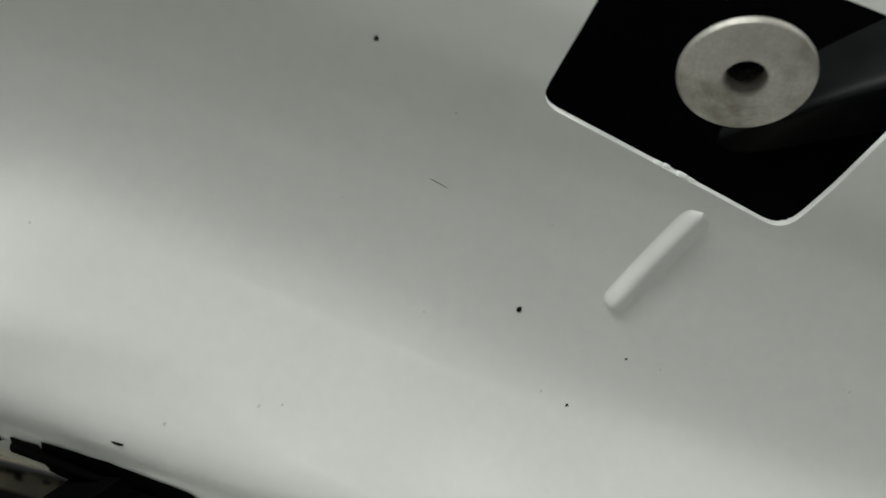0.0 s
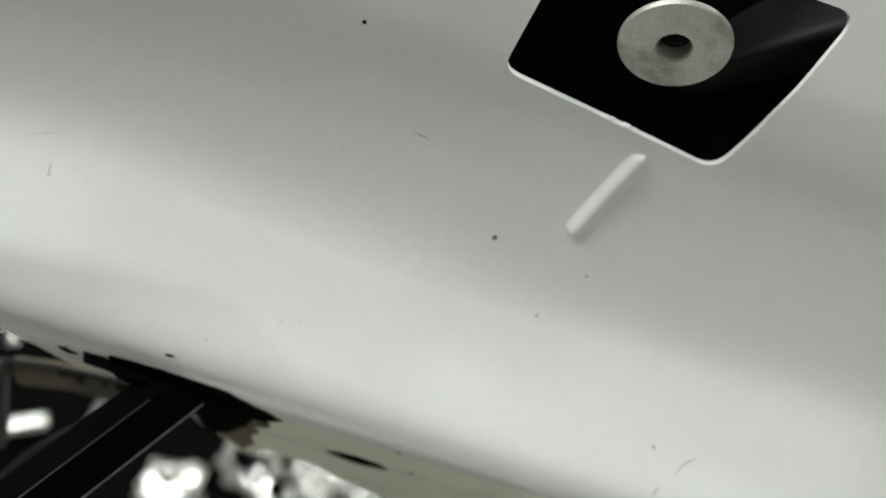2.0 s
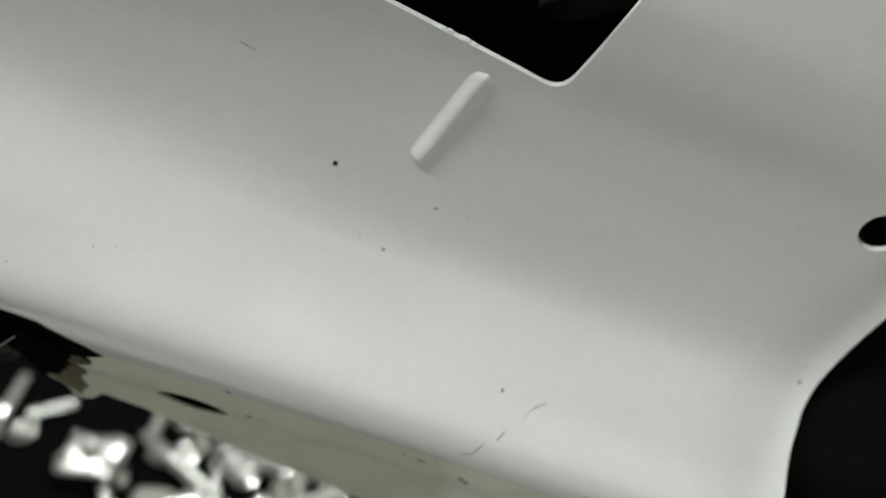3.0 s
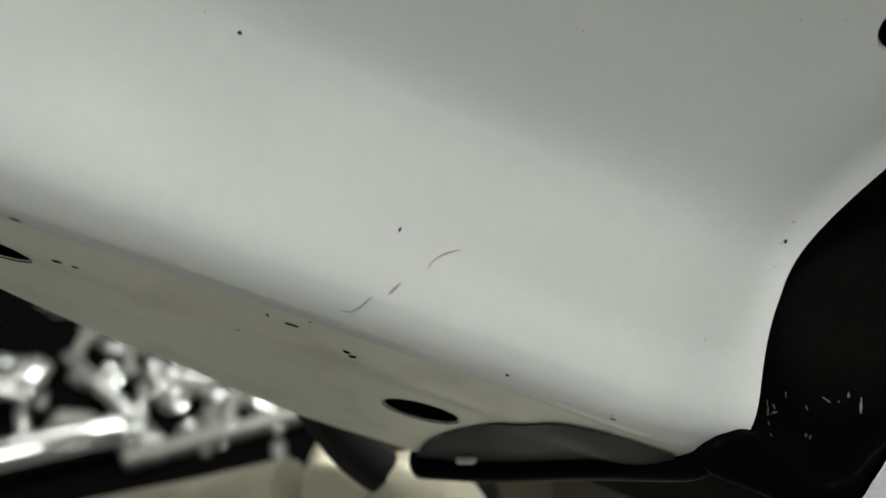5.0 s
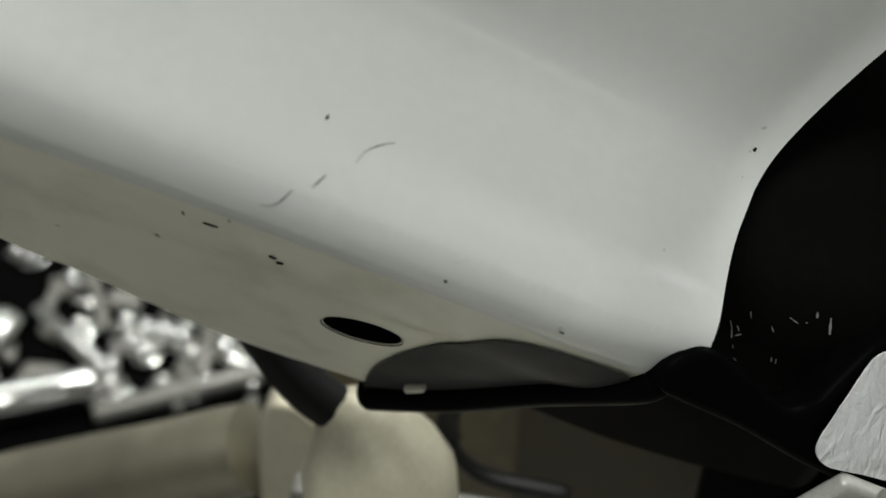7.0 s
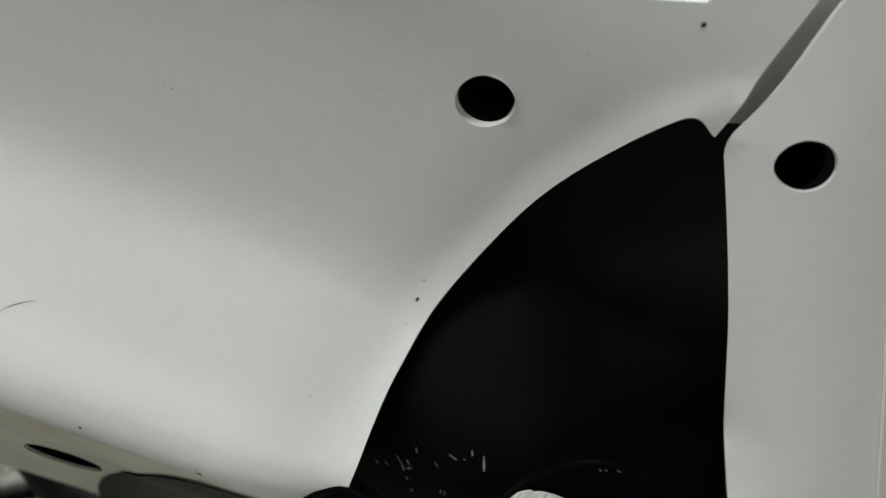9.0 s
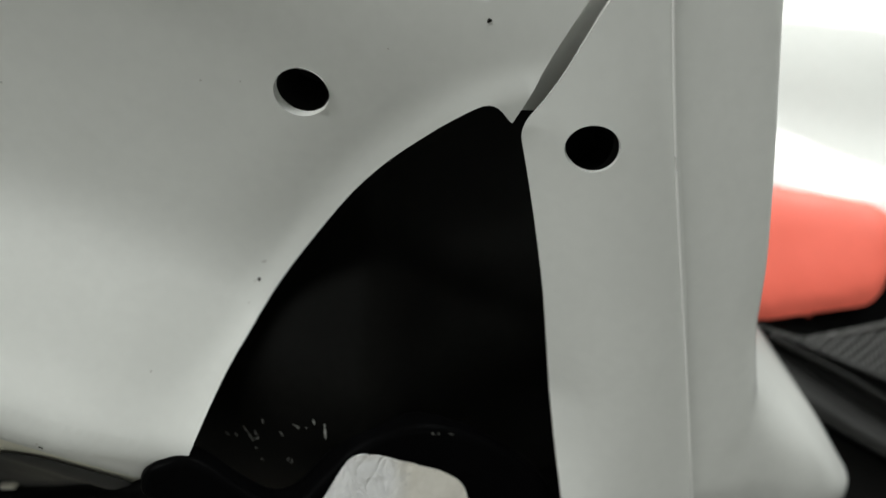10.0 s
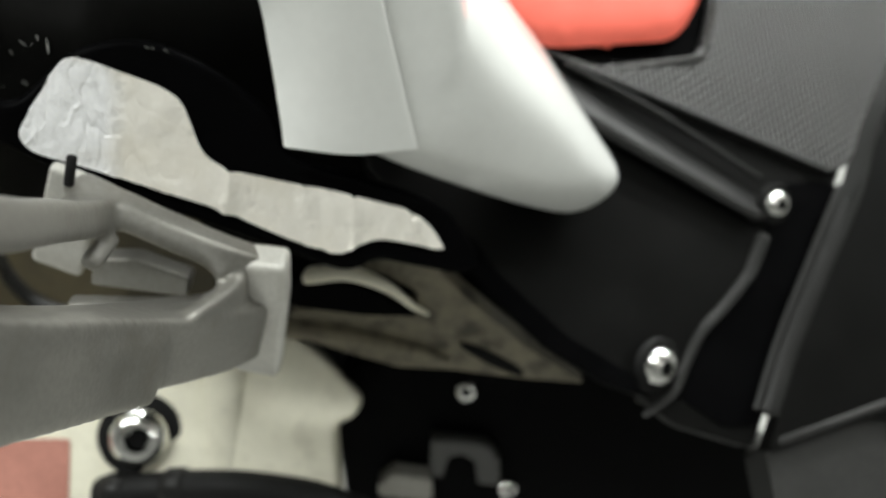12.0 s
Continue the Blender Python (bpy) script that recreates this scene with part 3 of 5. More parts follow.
scratch([(0.510, -1.506), (0.535, -1.498), (0.553, -1.475), (0.560, -1.458), (0.568, -1.443)], 0.0042, CHIP)
scratch([(0.605, -1.425), (0.614, -1.412), (0.625, -1.398)], 0.0055, SCRATCH)
scratch([(0.677, -1.370), (0.69, -1.352), (0.72, -1.338), (0.748, -1.330)], 0.003, SCRATCH)
scratch([(-0.635, -0.572), (-0.604, -0.578), (-0.575, -0.585)], 0.005, SCRATCH)
scratch([(-1.692, -0.985), (-1.688, -1.0), (-1.684, -1.015)], 0.004, SCRATCH)
scratch([(-1.80, -0.93), (-1.75, -0.91), (-1.70, -0.90)], 0.003, FAINT)
scratch([(0.98, -1.47), (1.0, -1.452)], 0.003, FAINT)

# black grime on the bare end of the flange and where the bracket meets the lip
random.seed(21)


def grime(u, v, size, stretch, turn, mat):
    pts = []
    for i in range(22):
        a = 2 * math.pi * i / 22
        r = size * (0.75 + 0.5 * noise.noise((u * 9 + math.cos(a) * 1.7, v * 9 + math.sin(a) * 1.7, 0.3)) + random.uniform(-0.12, 0.12))
        x, y = r * stretch * math.cos(a), r * math.sin(a)
        pts.append((u + x * math.cos(turn) - y * math.sin(turn), v + x * math.sin(turn) + y * math.cos(turn)))
    bm = bmesh.new()
    hub = bm.verts.new(place(fairing(u, v, 0.004)))
    ring = [bm.verts.new(place(fairing(a, b, 0.003))) for a, b in pts]
    for i in range(22):
        bm.faces.new((hub, ring[i], ring[(i + 1) % 22]))
    part("grime_trim_patch", bm, mat, side)


grime(-1.40, -1.565, 0.034, 1.9, 0.0, CHIP)
grime(-1.49, -1.57, 0.020, 2.2, -0.3, CHIP)
oil_edge = refine([(-1.0, -1.70), (-0.80, -1.66), (-0.775, -1.74), (-0.83, -1.80), (-0.805, -1.90), (-0.85, -1.98), (-0.84, -2.08), (-0.86, -2.20), (-0.89, -2.22), (-0.92, -2.14), (-1.0, -2.08), (-1.03, -1.95), (-1.07, -1.76)], 0.02)
oil_edge = [(a + 0.02 * noise.noise((a * 16, b * 16, 2.0)), b + 0.015 * noise.noise((a * 16, b * 16, 8.0))) for a, b in oil_edge]
part("oil_stain", sheet(oil_edge, [], lambda a, b: fairing(a, b, 0.003), 0.04), OLIVE, side, "brown oily stain on the bare flange")
grime(-0.785, -1.715, 0.014, 1.5, -0.5, CHIP)
grime(-0.80, -1.755, 0.009, 1.3, 0.3, CHIP)
# black sheet added over the flange, standing for the dark trim there
trim_edge = refine([(-1.35, -1.52), (-1.14, -1.515), (-0.94, -1.53), (-0.80, -1.59), (-0.73, -1.645), (-0.785, -1.70), (-0.84, -1.71), (-0.86, -1.84), (-0.88, -1.92), (-0.94, -2.04), (-1.01, -2.10), (-1.05, -1.95), (-1.11, -1.745), (-1.34, -1.69)], 0.02)
trim_edge = [(a + 0.020 * noise.noise((a * 20, b * 20, 1.0)), b + (0.016 if b < -1.62 else 0.004) * noise.noise((a * 20, b * 20, 5.0))) for a, b in trim_edge]
part("grime_trim_patch", sheet(trim_edge, [], lambda a, b: fairing(a, b, 0.005), 0.04), MATT, side, "black sheet over the flange in place of dark trim")
grime(-0.845, -1.70, 0.018, 1.6, -0.4, CHIP)
grime(-0.90, -2.16, 0.022, 1.5, 0.5, SCRATCH)
grime(-0.84, -2.08, 0.016, 1.5, 0.9, SCRATCH)
# black sleeves and sheets behind the slots; their colour stands for the shade inside
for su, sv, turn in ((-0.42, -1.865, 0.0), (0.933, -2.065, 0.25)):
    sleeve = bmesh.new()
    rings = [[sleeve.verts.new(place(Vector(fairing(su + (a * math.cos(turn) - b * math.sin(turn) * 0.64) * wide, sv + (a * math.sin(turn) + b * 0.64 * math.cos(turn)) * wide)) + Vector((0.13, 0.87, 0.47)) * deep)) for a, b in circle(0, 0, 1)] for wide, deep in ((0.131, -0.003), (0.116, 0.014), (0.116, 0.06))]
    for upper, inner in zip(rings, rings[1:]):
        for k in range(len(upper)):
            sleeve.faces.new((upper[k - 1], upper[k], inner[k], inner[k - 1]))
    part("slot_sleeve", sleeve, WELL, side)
    part("slot_well", sheet([(su + 0.17 * a, sv + 0.13 * b) for a, b in circle(0, 0, 1)], [], lambda a, b: fairing(a, b, -0.06), 0.05), WELL, side, "black sheet for the shade behind the slot")
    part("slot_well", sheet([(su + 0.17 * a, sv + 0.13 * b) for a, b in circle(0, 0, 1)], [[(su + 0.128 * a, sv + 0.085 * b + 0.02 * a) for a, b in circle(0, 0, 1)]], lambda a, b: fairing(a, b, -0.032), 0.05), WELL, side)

# mounting boss in the cutout
AXIS = (-0.098, -0.901, -0.424)
BOSS = (0.004, 0.0, -0.008)
boss = part("mounting_boss", lathe([(0.0, -0.16), (0.045, -0.15), (0.049, -0.014), (0.053, -0.003), (0.058, 0.0), (0.094, 0.0), (0.097, -0.0015), (0.140, -0.0015), (0.150, -0.003), (0.163, -0.005), (0.168, -0.012), (0.168, -0.022), (0.10, -0.03), (0.0, -0.17)], BOSS, AXIS, 64), BOSS_STEEL, bike, "round machined steel mounting boss with a threaded hole")
for turn in range(3):
    h = -0.055 - 0.018 * turn
    part("thread", lathe([(0.047, h), (0.042, h - 0.006), (0.047, h - 0.012)], BOSS, AXIS, 32), RUBBER, boss)
part("bore", lathe([(0.0, -0.10), (0.046, -0.10)], BOSS, AXIS), WELL, boss)
recess = loft([[(-0.95, 0.35, 0.65), (0, 0.6, 0.65), (0.9, 0.6, 0.6)], [(-0.95, 0.4, 0.0), (0, 0.75, 0.0), (0.9, 0.6, 0.0)], [(-0.95, 0.4, -0.9), (0, 0.75, -0.9), (0.9, 0.55, -0.9)]])
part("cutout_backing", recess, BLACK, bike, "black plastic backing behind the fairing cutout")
part("cutout_brace", loft([[(0.10, 0.80, -0.30), (0.45, 0.70, -0.02), (0.95, 0.60, 0.26)], [(0.10, 0.77, -0.36), (0.45, 0.57, -0.09), (0.95, 0.46, 0.13)], [(0.10, 0.75, -0.39), (0.45, 0.50, -0.145), (0.95, 0.38, 0.05)], [(0.10, 0.77, -0.43), (0.45, 0.53, -0.20), (0.95, 0.42, -0.02)], [(0.10, 0.82, -0.54), (0.45, 0.72, -0.38), (0.95, 0.60, -0.24)]]), BRACE, bike, "black moulded brace inside the cutout")
for bu, bv, br in ((-0.075, -0.305, 0.010), (-0.05, -0.303, 0.007), (0.0, -0.316, 0.012), (0.03, -0.318, 0.008)):
    part("burr", tube([fairing(bu - br, bv, -0.012), fairing(bu + br, bv - 0.003, -0.012)], br), WHITE, side)

# rear side panel: a flat plate over a rounded body that ends in a foot
PLATE = (-0.277, 0.262, 0.20)


def plate_face(x, z, lift=0.0):
    edge = float(np.interp(z, (-2.3, -2.1, -1.9, -1.7, -1.5, -1.3, -1.1, -0.94), (2.35, 2.285, 2.235, 2.185, 2.135, 2.075, 2.01, 1.945)))
    bend = max(0.0, 1 - max(0.0, x - edge) / 0.38) ** 2 * float(np.interp(z, (-2.3, -2.1, -1.9, -1.0, -0.5), (0.0, 0.12, 0.18, 0.14, 0.05)))
    return (x, PLATE[0] + PLATE[1] * x + PLATE[2] * z + bend - lift, z)


plate_outline = rounded([(1.957, -0.95, 0.05), (2.035, -0.80), (2.115, -0.585, 0.05), (2.155, -0.505, 0.05), (2.275, -0.45, 0.02), (2.33, -0.69), (2.44, -1.0), (2.57, -1.40), (2.73, -1.94), (2.85, -2.325, 0.02), (2.6, -2.345), (2.355, -2.305, 0.02), (2.29, -2.1), (2.235, -1.9), (2.185, -1.70), (2.135, -1.50), (2.075, -1.30), (2.01, -1.10)], 0.08)
plate = part("plate", sheet(plate_outline, [[(2.168 + a * 0.079, -0.968 + b * 0.071) for a, b in circle(0, 0, 1)]], plate_face, 0.06), PANEL, bike, "white rear side panel plate with a round hole")
thick(plate, 0.0014, edge=0.0005)
# the cup is near black to carry the shade inside the hole
part("hole_cup", lathe([(0.0, -0.16), (0.088, -0.16), (0.088, -0.05)], plate_face(2.168, -0.968), (0.262, -1, 0.2), 28), DARK, plate, "cup behind the hole, shade put into its colour")
body_rows = []
for z, sx, sy, fx, fy, cx, cy, rx, ry, bx, by in (
        (0.3, 2.04, 0.36, 2.24, 0.40, 2.33, 0.45, 2.37, 0.58, 2.38, 0.85),
        (-0.1, 2.16, 0.30, 2.36, 0.335, 2.475, 0.375, 2.52, 0.47, 2.52, 0.85),
        (-0.7, 2.335, 0.215, 2.52, 0.25, 2.64, 0.28, 2.685, 0.36, 2.685, 0.85),
        (-1.3, 2.54, 0.145, 2.71, 0.175, 2.80, 0.20, 2.845, 0.29, 2.84, 0.85),
        (-1.6, 2.635, 0.115, 2.79, 0.14, 2.86, 0.17, 2.905, 0.26, 2.90, 0.85),
        (-1.85, 2.70, 0.085, 2.88, 0.112, 2.95, 0.145, 2.985, 0.25, 2.98, 0.85),
        (-2.02, 2.755, 0.062, 2.93, 0.090, 2.985, 0.125, 3.01, 0.25, 3.0, 0.85),
        (-2.15, 2.79, 0.048, 2.91, 0.068, 2.965, 0.105, 2.99, 0.22, 2.98, 0.85),
        (-2.25, 2.82, 0.036, 2.885, 0.048, 2.925, 0.080, 2.95, 0.18, 2.94, 0.85),
        (-2.315, 2.835, 0.028, 2.86, 0.036, 2.885, 0.060, 2.90, 0.15, 2.89, 0.85)):
    start = float(np.interp(z, (-0.8, -0.7, -0.1), (0.15, 0.10, 0.0)))
    body_rows.append([(sx - start, sy - start * 0.2, z), (sx, sy, z), (fx, fy, z), (cx, cy, z), (rx, ry, z), (bx, by, z)])
body_rows += [
    [(2.69, 0.005, -2.338), (2.84, 0.034, -2.337), (2.856, 0.046, -2.338), (2.876, 0.075, -2.338), (2.885, 0.15, -2.338), (2.88, 0.85, -2.338)],
    [(2.69, 0.045, -2.352), (2.84, 0.06, -2.352), (2.855, 0.068, -2.352), (2.87, 0.09, -2.352), (2.88, 0.16, -2.352), (2.88, 0.85, -2.352)],
    [(2.69, 0.5, -2.34), (2.84, 0.5, -2.34), (2.855, 0.5, -2.34), (2.87, 0.5, -2.34), (2.88, 0.5, -2.34), (2.88, 0.85, -2.34)]]
# the foot: a wedge that swings backwards out of the panel
foot_rows = [
    [(2.78, 0.36, -1.52), (2.80, 0.36, -1.53), (2.82, 0.37, -1.54), (2.835, 0.40, -1.55), (2.84, 0.48, -1.55), (2.84, 0.60, -1.55), (2.82, 0.90, -1.55)],
    [(2.86, 0.15, -1.75), (2.95, 0.185, -1.76), (3.01, 0.25, -1.77), (3.04, 0.33, -1.775), (3.055, 0.40, -1.78), (3.05, 0.50, -1.775), (3.0, 0.90, -1.75)],
    [(2.87, 0.09, -2.02), (3.01, 0.145, -2.03), (3.16, 0.245, -2.04), (3.23, 0.32, -2.045), (3.265, 0.39, -2.05), (3.265, 0.48, -2.05), (3.2, 0.90, -2.03)],
    [(2.86, 0.05, -2.20), (3.05, 0.125, -2.235), (3.30, 0.265, -2.29), (3.43, 0.335, -2.31), (3.48, 0.40, -2.32), (3.485, 0.48, -2.32), (3.4, 0.90, -2.30)],
    [(2.84, 0.035, -2.315), (3.07, 0.12, -2.39), (3.38, 0.255, -2.485), (3.60, 0.35, -2.53), (3.68, 0.42, -2.55), (3.69, 0.50, -2.56), (3.6, 0.90, -2.55)],
    [(2.80, 0.033, -2.332), (3.06, 0.115, -2.425), (3.42, 0.26, -2.58), (3.66, 0.37, -2.645), (3.765, 0.44, -2.66), (3.785, 0.51, -2.67), (3.7, 0.90, -2.66)],
    [(2.70, 0.025, -2.342), (3.0, 0.115, -2.455), (3.40, 0.27, -2.645), (3.66, 0.385, -2.725), (3.765, 0.455, -2.74), (3.785, 0.52, -2.74), (3.7, 0.90, -2.73)],
    [(2.60, 0.03, -2.35), (2.92, 0.11, -2.505), (3.34, 0.285, -2.715), (3.58, 0.40, -2.81), (3.69, 0.47, -2.815), (3.70, 0.54, -2.815), (3.65, 0.90, -2.80)],
    [(2.58, 0.10, -2.36), (2.90, 0.17, -2.52), (3.32, 0.34, -2.735), (3.55, 0.44, -2.83), (3.62, 0.50, -2.83), (3.63, 0.57, -2.83), (3.60, 0.90, -2.82)],
    [(2.75, 0.5, -2.37), (3.04, 0.55, -2.53), (3.36, 0.58, -2.72), (3.52, 0.6, -2.80), (3.56, 0.62, -2.81), (3.57, 0.66, -2.81), (3.55, 0.90, -2.80)]]
for i, pull in ((0, 0.06), (1, 0.09), (2, 0.05)):
    foot_rows[i] = [(x - pull * min(1.0, k / 2), y, z) for k, (x, y, z) in enumerate(foot_rows[i])]
# the upper side of the foot rounds away backwards
for i, strength in ((1, 0.6), (2, 1.0), (3, 1.0), (4, 1.0), (5, 0.8), (6, 0.5)):
    foot_rows[i] = [(x + dx * strength, y + dy * strength, z) for (x, y, z), dx, dy in zip(foot_rows[i], (0, 0, 0, 0.01, 0.02, 0.03, 0.03), (0, -0.03, -0.045, 0.0, 0.07, 0.14, 0.1))]
moulding = closed(loft(body_rows, 7))
fuse(moulding, closed(loft(foot_rows, 6)))
panel = melted(part("rear_side_panel", moulding, PANEL, bike, "glossy white rear side panel ending in a rounded foot"), 0.0012, 45)
# raised seam along the edge of the plate; its light line is put into the colour
part("seam", tube(spline([(2.268, 0.212, -0.45), (2.30, 0.196, -0.58), (2.415, 0.156, -0.97), (2.53, 0.116, -1.33), (2.66, 0.066, -1.73), (2.785, 0.021, -2.12), (2.85, 0.006, -2.325)]), 0.0045, 8), SEAM_LIGHT, panel)
# recessed joint between the fairing and the rear panel
joint = loft([[(1.86, 0.27, -0.93), (1.95, 0.24, -0.93), (2.07, 0.27, -0.93)], [(1.86, 0.29, -0.70), (2.02, 0.25, -0.70), (2.16, 0.28, -0.70)], [(1.92, 0.34, -0.52), (2.08, 0.305, -0.52), (2.22, 0.33, -0.52)], [(2.02, 0.40, -0.40), (2.18, 0.37, -0.40), (2.36, 0.40, -0.42)], [(2.02, 0.44, -0.20), (2.24, 0.42, -0.24), (2.44, 0.46, -0.30)]], 5)
part("panel_joint", joint, WHITE, bike)

# black liner behind the opening
liner_rows = []
for z, y in ((-0.2, 0.62), (-0.8, 0.62), (-1.3, 0.58), (-1.6, 0.42), (-1.8, 0.18), (-2.0, -0.035), (-2.3, -0.07), (-2.9, 0.05)):
    xc = 1.57 - 0.10 * (z + 1.3)
    liner_rows.append([(0.75, y + 0.22, z), (1.1, y + 0.10, z), (xc - 0.14, y, z), (xc + 0.04, y + 0.02, z), (xc + 0.3, y + 0.33, z), (xc + 0.8, y + 0.62, z), (xc + 1.22, y + 0.75, z)])
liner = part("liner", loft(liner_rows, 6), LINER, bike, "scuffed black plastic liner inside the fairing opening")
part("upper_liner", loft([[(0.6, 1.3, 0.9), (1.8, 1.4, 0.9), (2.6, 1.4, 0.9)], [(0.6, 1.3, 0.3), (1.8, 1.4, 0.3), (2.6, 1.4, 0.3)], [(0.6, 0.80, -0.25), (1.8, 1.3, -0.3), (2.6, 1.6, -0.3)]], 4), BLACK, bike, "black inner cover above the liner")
# white rub marks on the liner and on the carrier's edge
for a, b, w in (((1.222, -0.032, -2.065), (1.240, -0.024, -2.105), 0.0035), ((1.240, -0.024, -2.105), (1.253, -0.017, -2.150), 0.0045), ((1.256, -0.014, -2.100), (1.266, -0.018, -2.118), 0.004), ((1.258, -0.020, -2.135), (1.275, -0.022, -2.125), 0.005),
                ((1.260, -0.021, -2.170), (1.268, -0.022, -2.186), 0.003), ((1.157, 0.007, -2.145), (1.166, 0.006, -2.160), 0.003), ((1.188, 0.0, -2.138), (1.197, -0.001, -2.152), 0.0025), ((1.280, -0.008, -2.045), (1.287, -0.012, -2.068), 0.0025),
                ((1.385, -0.027, -2.034), (1.411, -0.036, -2.046), 0.003), ((1.452, -0.030, -1.998), (1.457, -0.034, -2.020), 0.0055), ((1.491, -0.039, -2.008), (1.499, -0.058, -2.056), 0.0065), ((1.345, -0.030, -2.074), (1.355, -0.036, -2.090), 0.003),
                ((1.376, -0.047, -2.180), (1.379, -0.049, -2.198), 0.003), ((1.389, -0.050, -2.182), (1.392, -0.052, -2.200), 0.003), ((1.280, -0.023, -2.224), (1.290, -0.025, -2.234), 0.0025), ((1.430, -0.036, -2.040), (1.436, -0.038, -2.036), 0.0025),
                ((1.846, -0.046, -1.988), (1.856, -0.042, -2.002), 0.006), ((1.868, -0.040, -1.992), (1.873, -0.038, -2.004), 0.004), ((1.905, -0.030, -2.000), (1.922, -0.024, -2.014), 0.006)):
    a, b = Vector(a), Vector(b)
    across = (b - a).normalized().cross(Vector((0.2, 0.95, -0.25))) * w
    bm = bmesh.new()
    ring = []
    for f in (0.0, 0.25, 0.5, 0.75, 1.0):
        mid = a.lerp(b, f) + Vector((-0.002, -0.010, 0.003))
        wide = across * (0.2 + 0.45 * math.sin(math.pi * (0.1 + 0.8 * f))) * random.uniform(0.5, 1.3)
        ring.append([bm.verts.new(place(mid + wide)), bm.verts.new(place(mid - wide))])
    for (p, q), (r, t_) in zip(ring, ring[1:]):
        bm.faces.new((p, q, t_, r))
    part("scuff", bm, SCUFF, liner)

# heat shield
FACE = (0.24, 0.347, 0.464)
shield = part("heat_shield_carrier", slab(rounded([(0.98, -2.05, 0.03), (0.99, -1.97, 0.04), (1.08, -1.945, 0.05), (1.16, -1.98, 0.05), (1.26, -2.07), (1.38, -2.155, 0.05), (1.45, -2.15, 0.04), (1.52, -2.08), (1.60, -2.0, 0.06), (1.74, -1.965), (1.87, -1.975), (2.03, -2.045), (2.19, -2.15), (2.31, -2.25, 0.06), (2.36, -2.39, 0.05), (2.85, -2.56), (3.0, -2.62), (3.11, -2.75), (3.2, -2.88), (3.08, -2.90, 0.05), (2.73, -2.8, 0.05), (2.63, -2.85), (2.15, -2.64), (1.64, -2.42), (1.46, -2.325), (1.23, -2.18), (1.07, -2.10)], 0.1), FACE, 0.14), BLACK, bike, "glossy black plastic carrier behind the foil")
bevelled(shield, 0.003)

foil_outline = rounded([(1.45, -2.25, 0.05), (1.58, -2.02, 0.04), (1.63, -2.01, 0.03), (1.89, -2.11, 0.06), (1.97, -2.16), (2.01, -2.25), (2.05, -2.35, 0.06), (2.14, -2.41, 0.05), (2.59, -2.53), (2.85, -2.61, 0.06), (2.94, -2.68, 0.05), (3.01, -2.78, 0.02), (2.74, -2.71, 0.04), (2.64, -2.73, 0.04), (2.59, -2.76, 0.03), (2.38, -2.68), (2.11, -2.54), (1.77, -2.41), (1.5, -2.31, 0.04)], 0.05)


def foil_face(x, z):
    wrinkle = 0.007 * noise.noise((x * 5, z * 5, 0)) + 0.004 * noise.noise((x * 15, z * 9, 3)) + (0.004 if x < 1.8 else 0.0015) * noise.noise((x * 50, z * 50, 7))
    for cx, lean, height, wide in ((1.76, 0.05, 0.008, 0.012), (2.155, -0.1, 0.018, 0.018), (2.60, 0.1, 0.018, 0.012), (2.70, 0.7, 0.016, 0.010), (2.40, 0.2, 0.009, 0.009), (1.88, 0.6, 0.006, 0.008), (2.50, 0.15, 0.006, 0.007)):
        wrinkle += height * math.exp(-((x - cx + lean * (z + 2.4) + 0.012 * noise.noise((z * 14, cx, 0))) / wide) ** 4)
    return (x, 0.222 + 0.347 * x + 0.464 * z - wrinkle, z)


foil = part("heat_foil", sheet(foil_outline, [], foil_face, 0.02), FOIL, shield, "creased silver heat-reflecting foil")
thick(foil, 0.0006)

# tail: everything lies near one sloping plane
TAIL = (3.8515, 0.20, 1.35)
TN = Vector((0.20, -1, 1.35)).normalized()


def on_tail(x, z, lift=0.0):
    return Vector((x, TAIL[0] + TAIL[1] * x + TAIL[2] * z, z)) + TN * lift


def tail(name, outline, mat, depth, lift=0.0, r=0.05, bevel=0.0015, label="", parent=None):
    return bevelled(part(name, slab(rounded(outline, r), TAIL, depth, lift), mat, parent or bike, label), bevel)


tail("side_cover", [(2.6, -2.3), (3.38, -2.30), (4.50, -2.50), (5.16, -2.74), (4.82, -3.30), (4.60, -3.66), (4.20, -3.58), (3.96, -3.46), (3.64, -3.34), (3.26, -3.16), (3.03, -3.0), (2.6, -2.8)], COVER_BLACK, 0.1, label="matt black plastic side cover")
tail("cover_lip", [(3.05, -3.06), (3.14, -3.02), (3.26, -3.12), (3.64, -3.32), (3.96, -3.435), (4.015, -3.50), (3.82, -3.456), (3.53, -3.345), (3.245, -3.19)], BLACK, 0.06, 0.06, 0.02, label="black lower edge of the side cover")
carbon = tail("carbon_panel", [(3.38, -2.41), (4.32, -2.645), (5.04, -2.825), (5.13, -2.80, 0.03), (5.43, -2.48), (6.2, -1.5), (5.04, -1.84), (4.37, -2.10, 0.02), (4.325, -2.32), (4.28, -2.425, 0.05), (3.72, -2.475)], CARBON, 0.08, 0.05, label="dark carbon-look tail panel with a woven pattern")
tail("pad_socket", [(2.75, -2.0), (3.9, -2.06), (4.36, -2.09, 0.02), (4.33, -2.43), (4.0, -2.47), (2.75, -2.52)], BLACK, 0.05, 0.0)
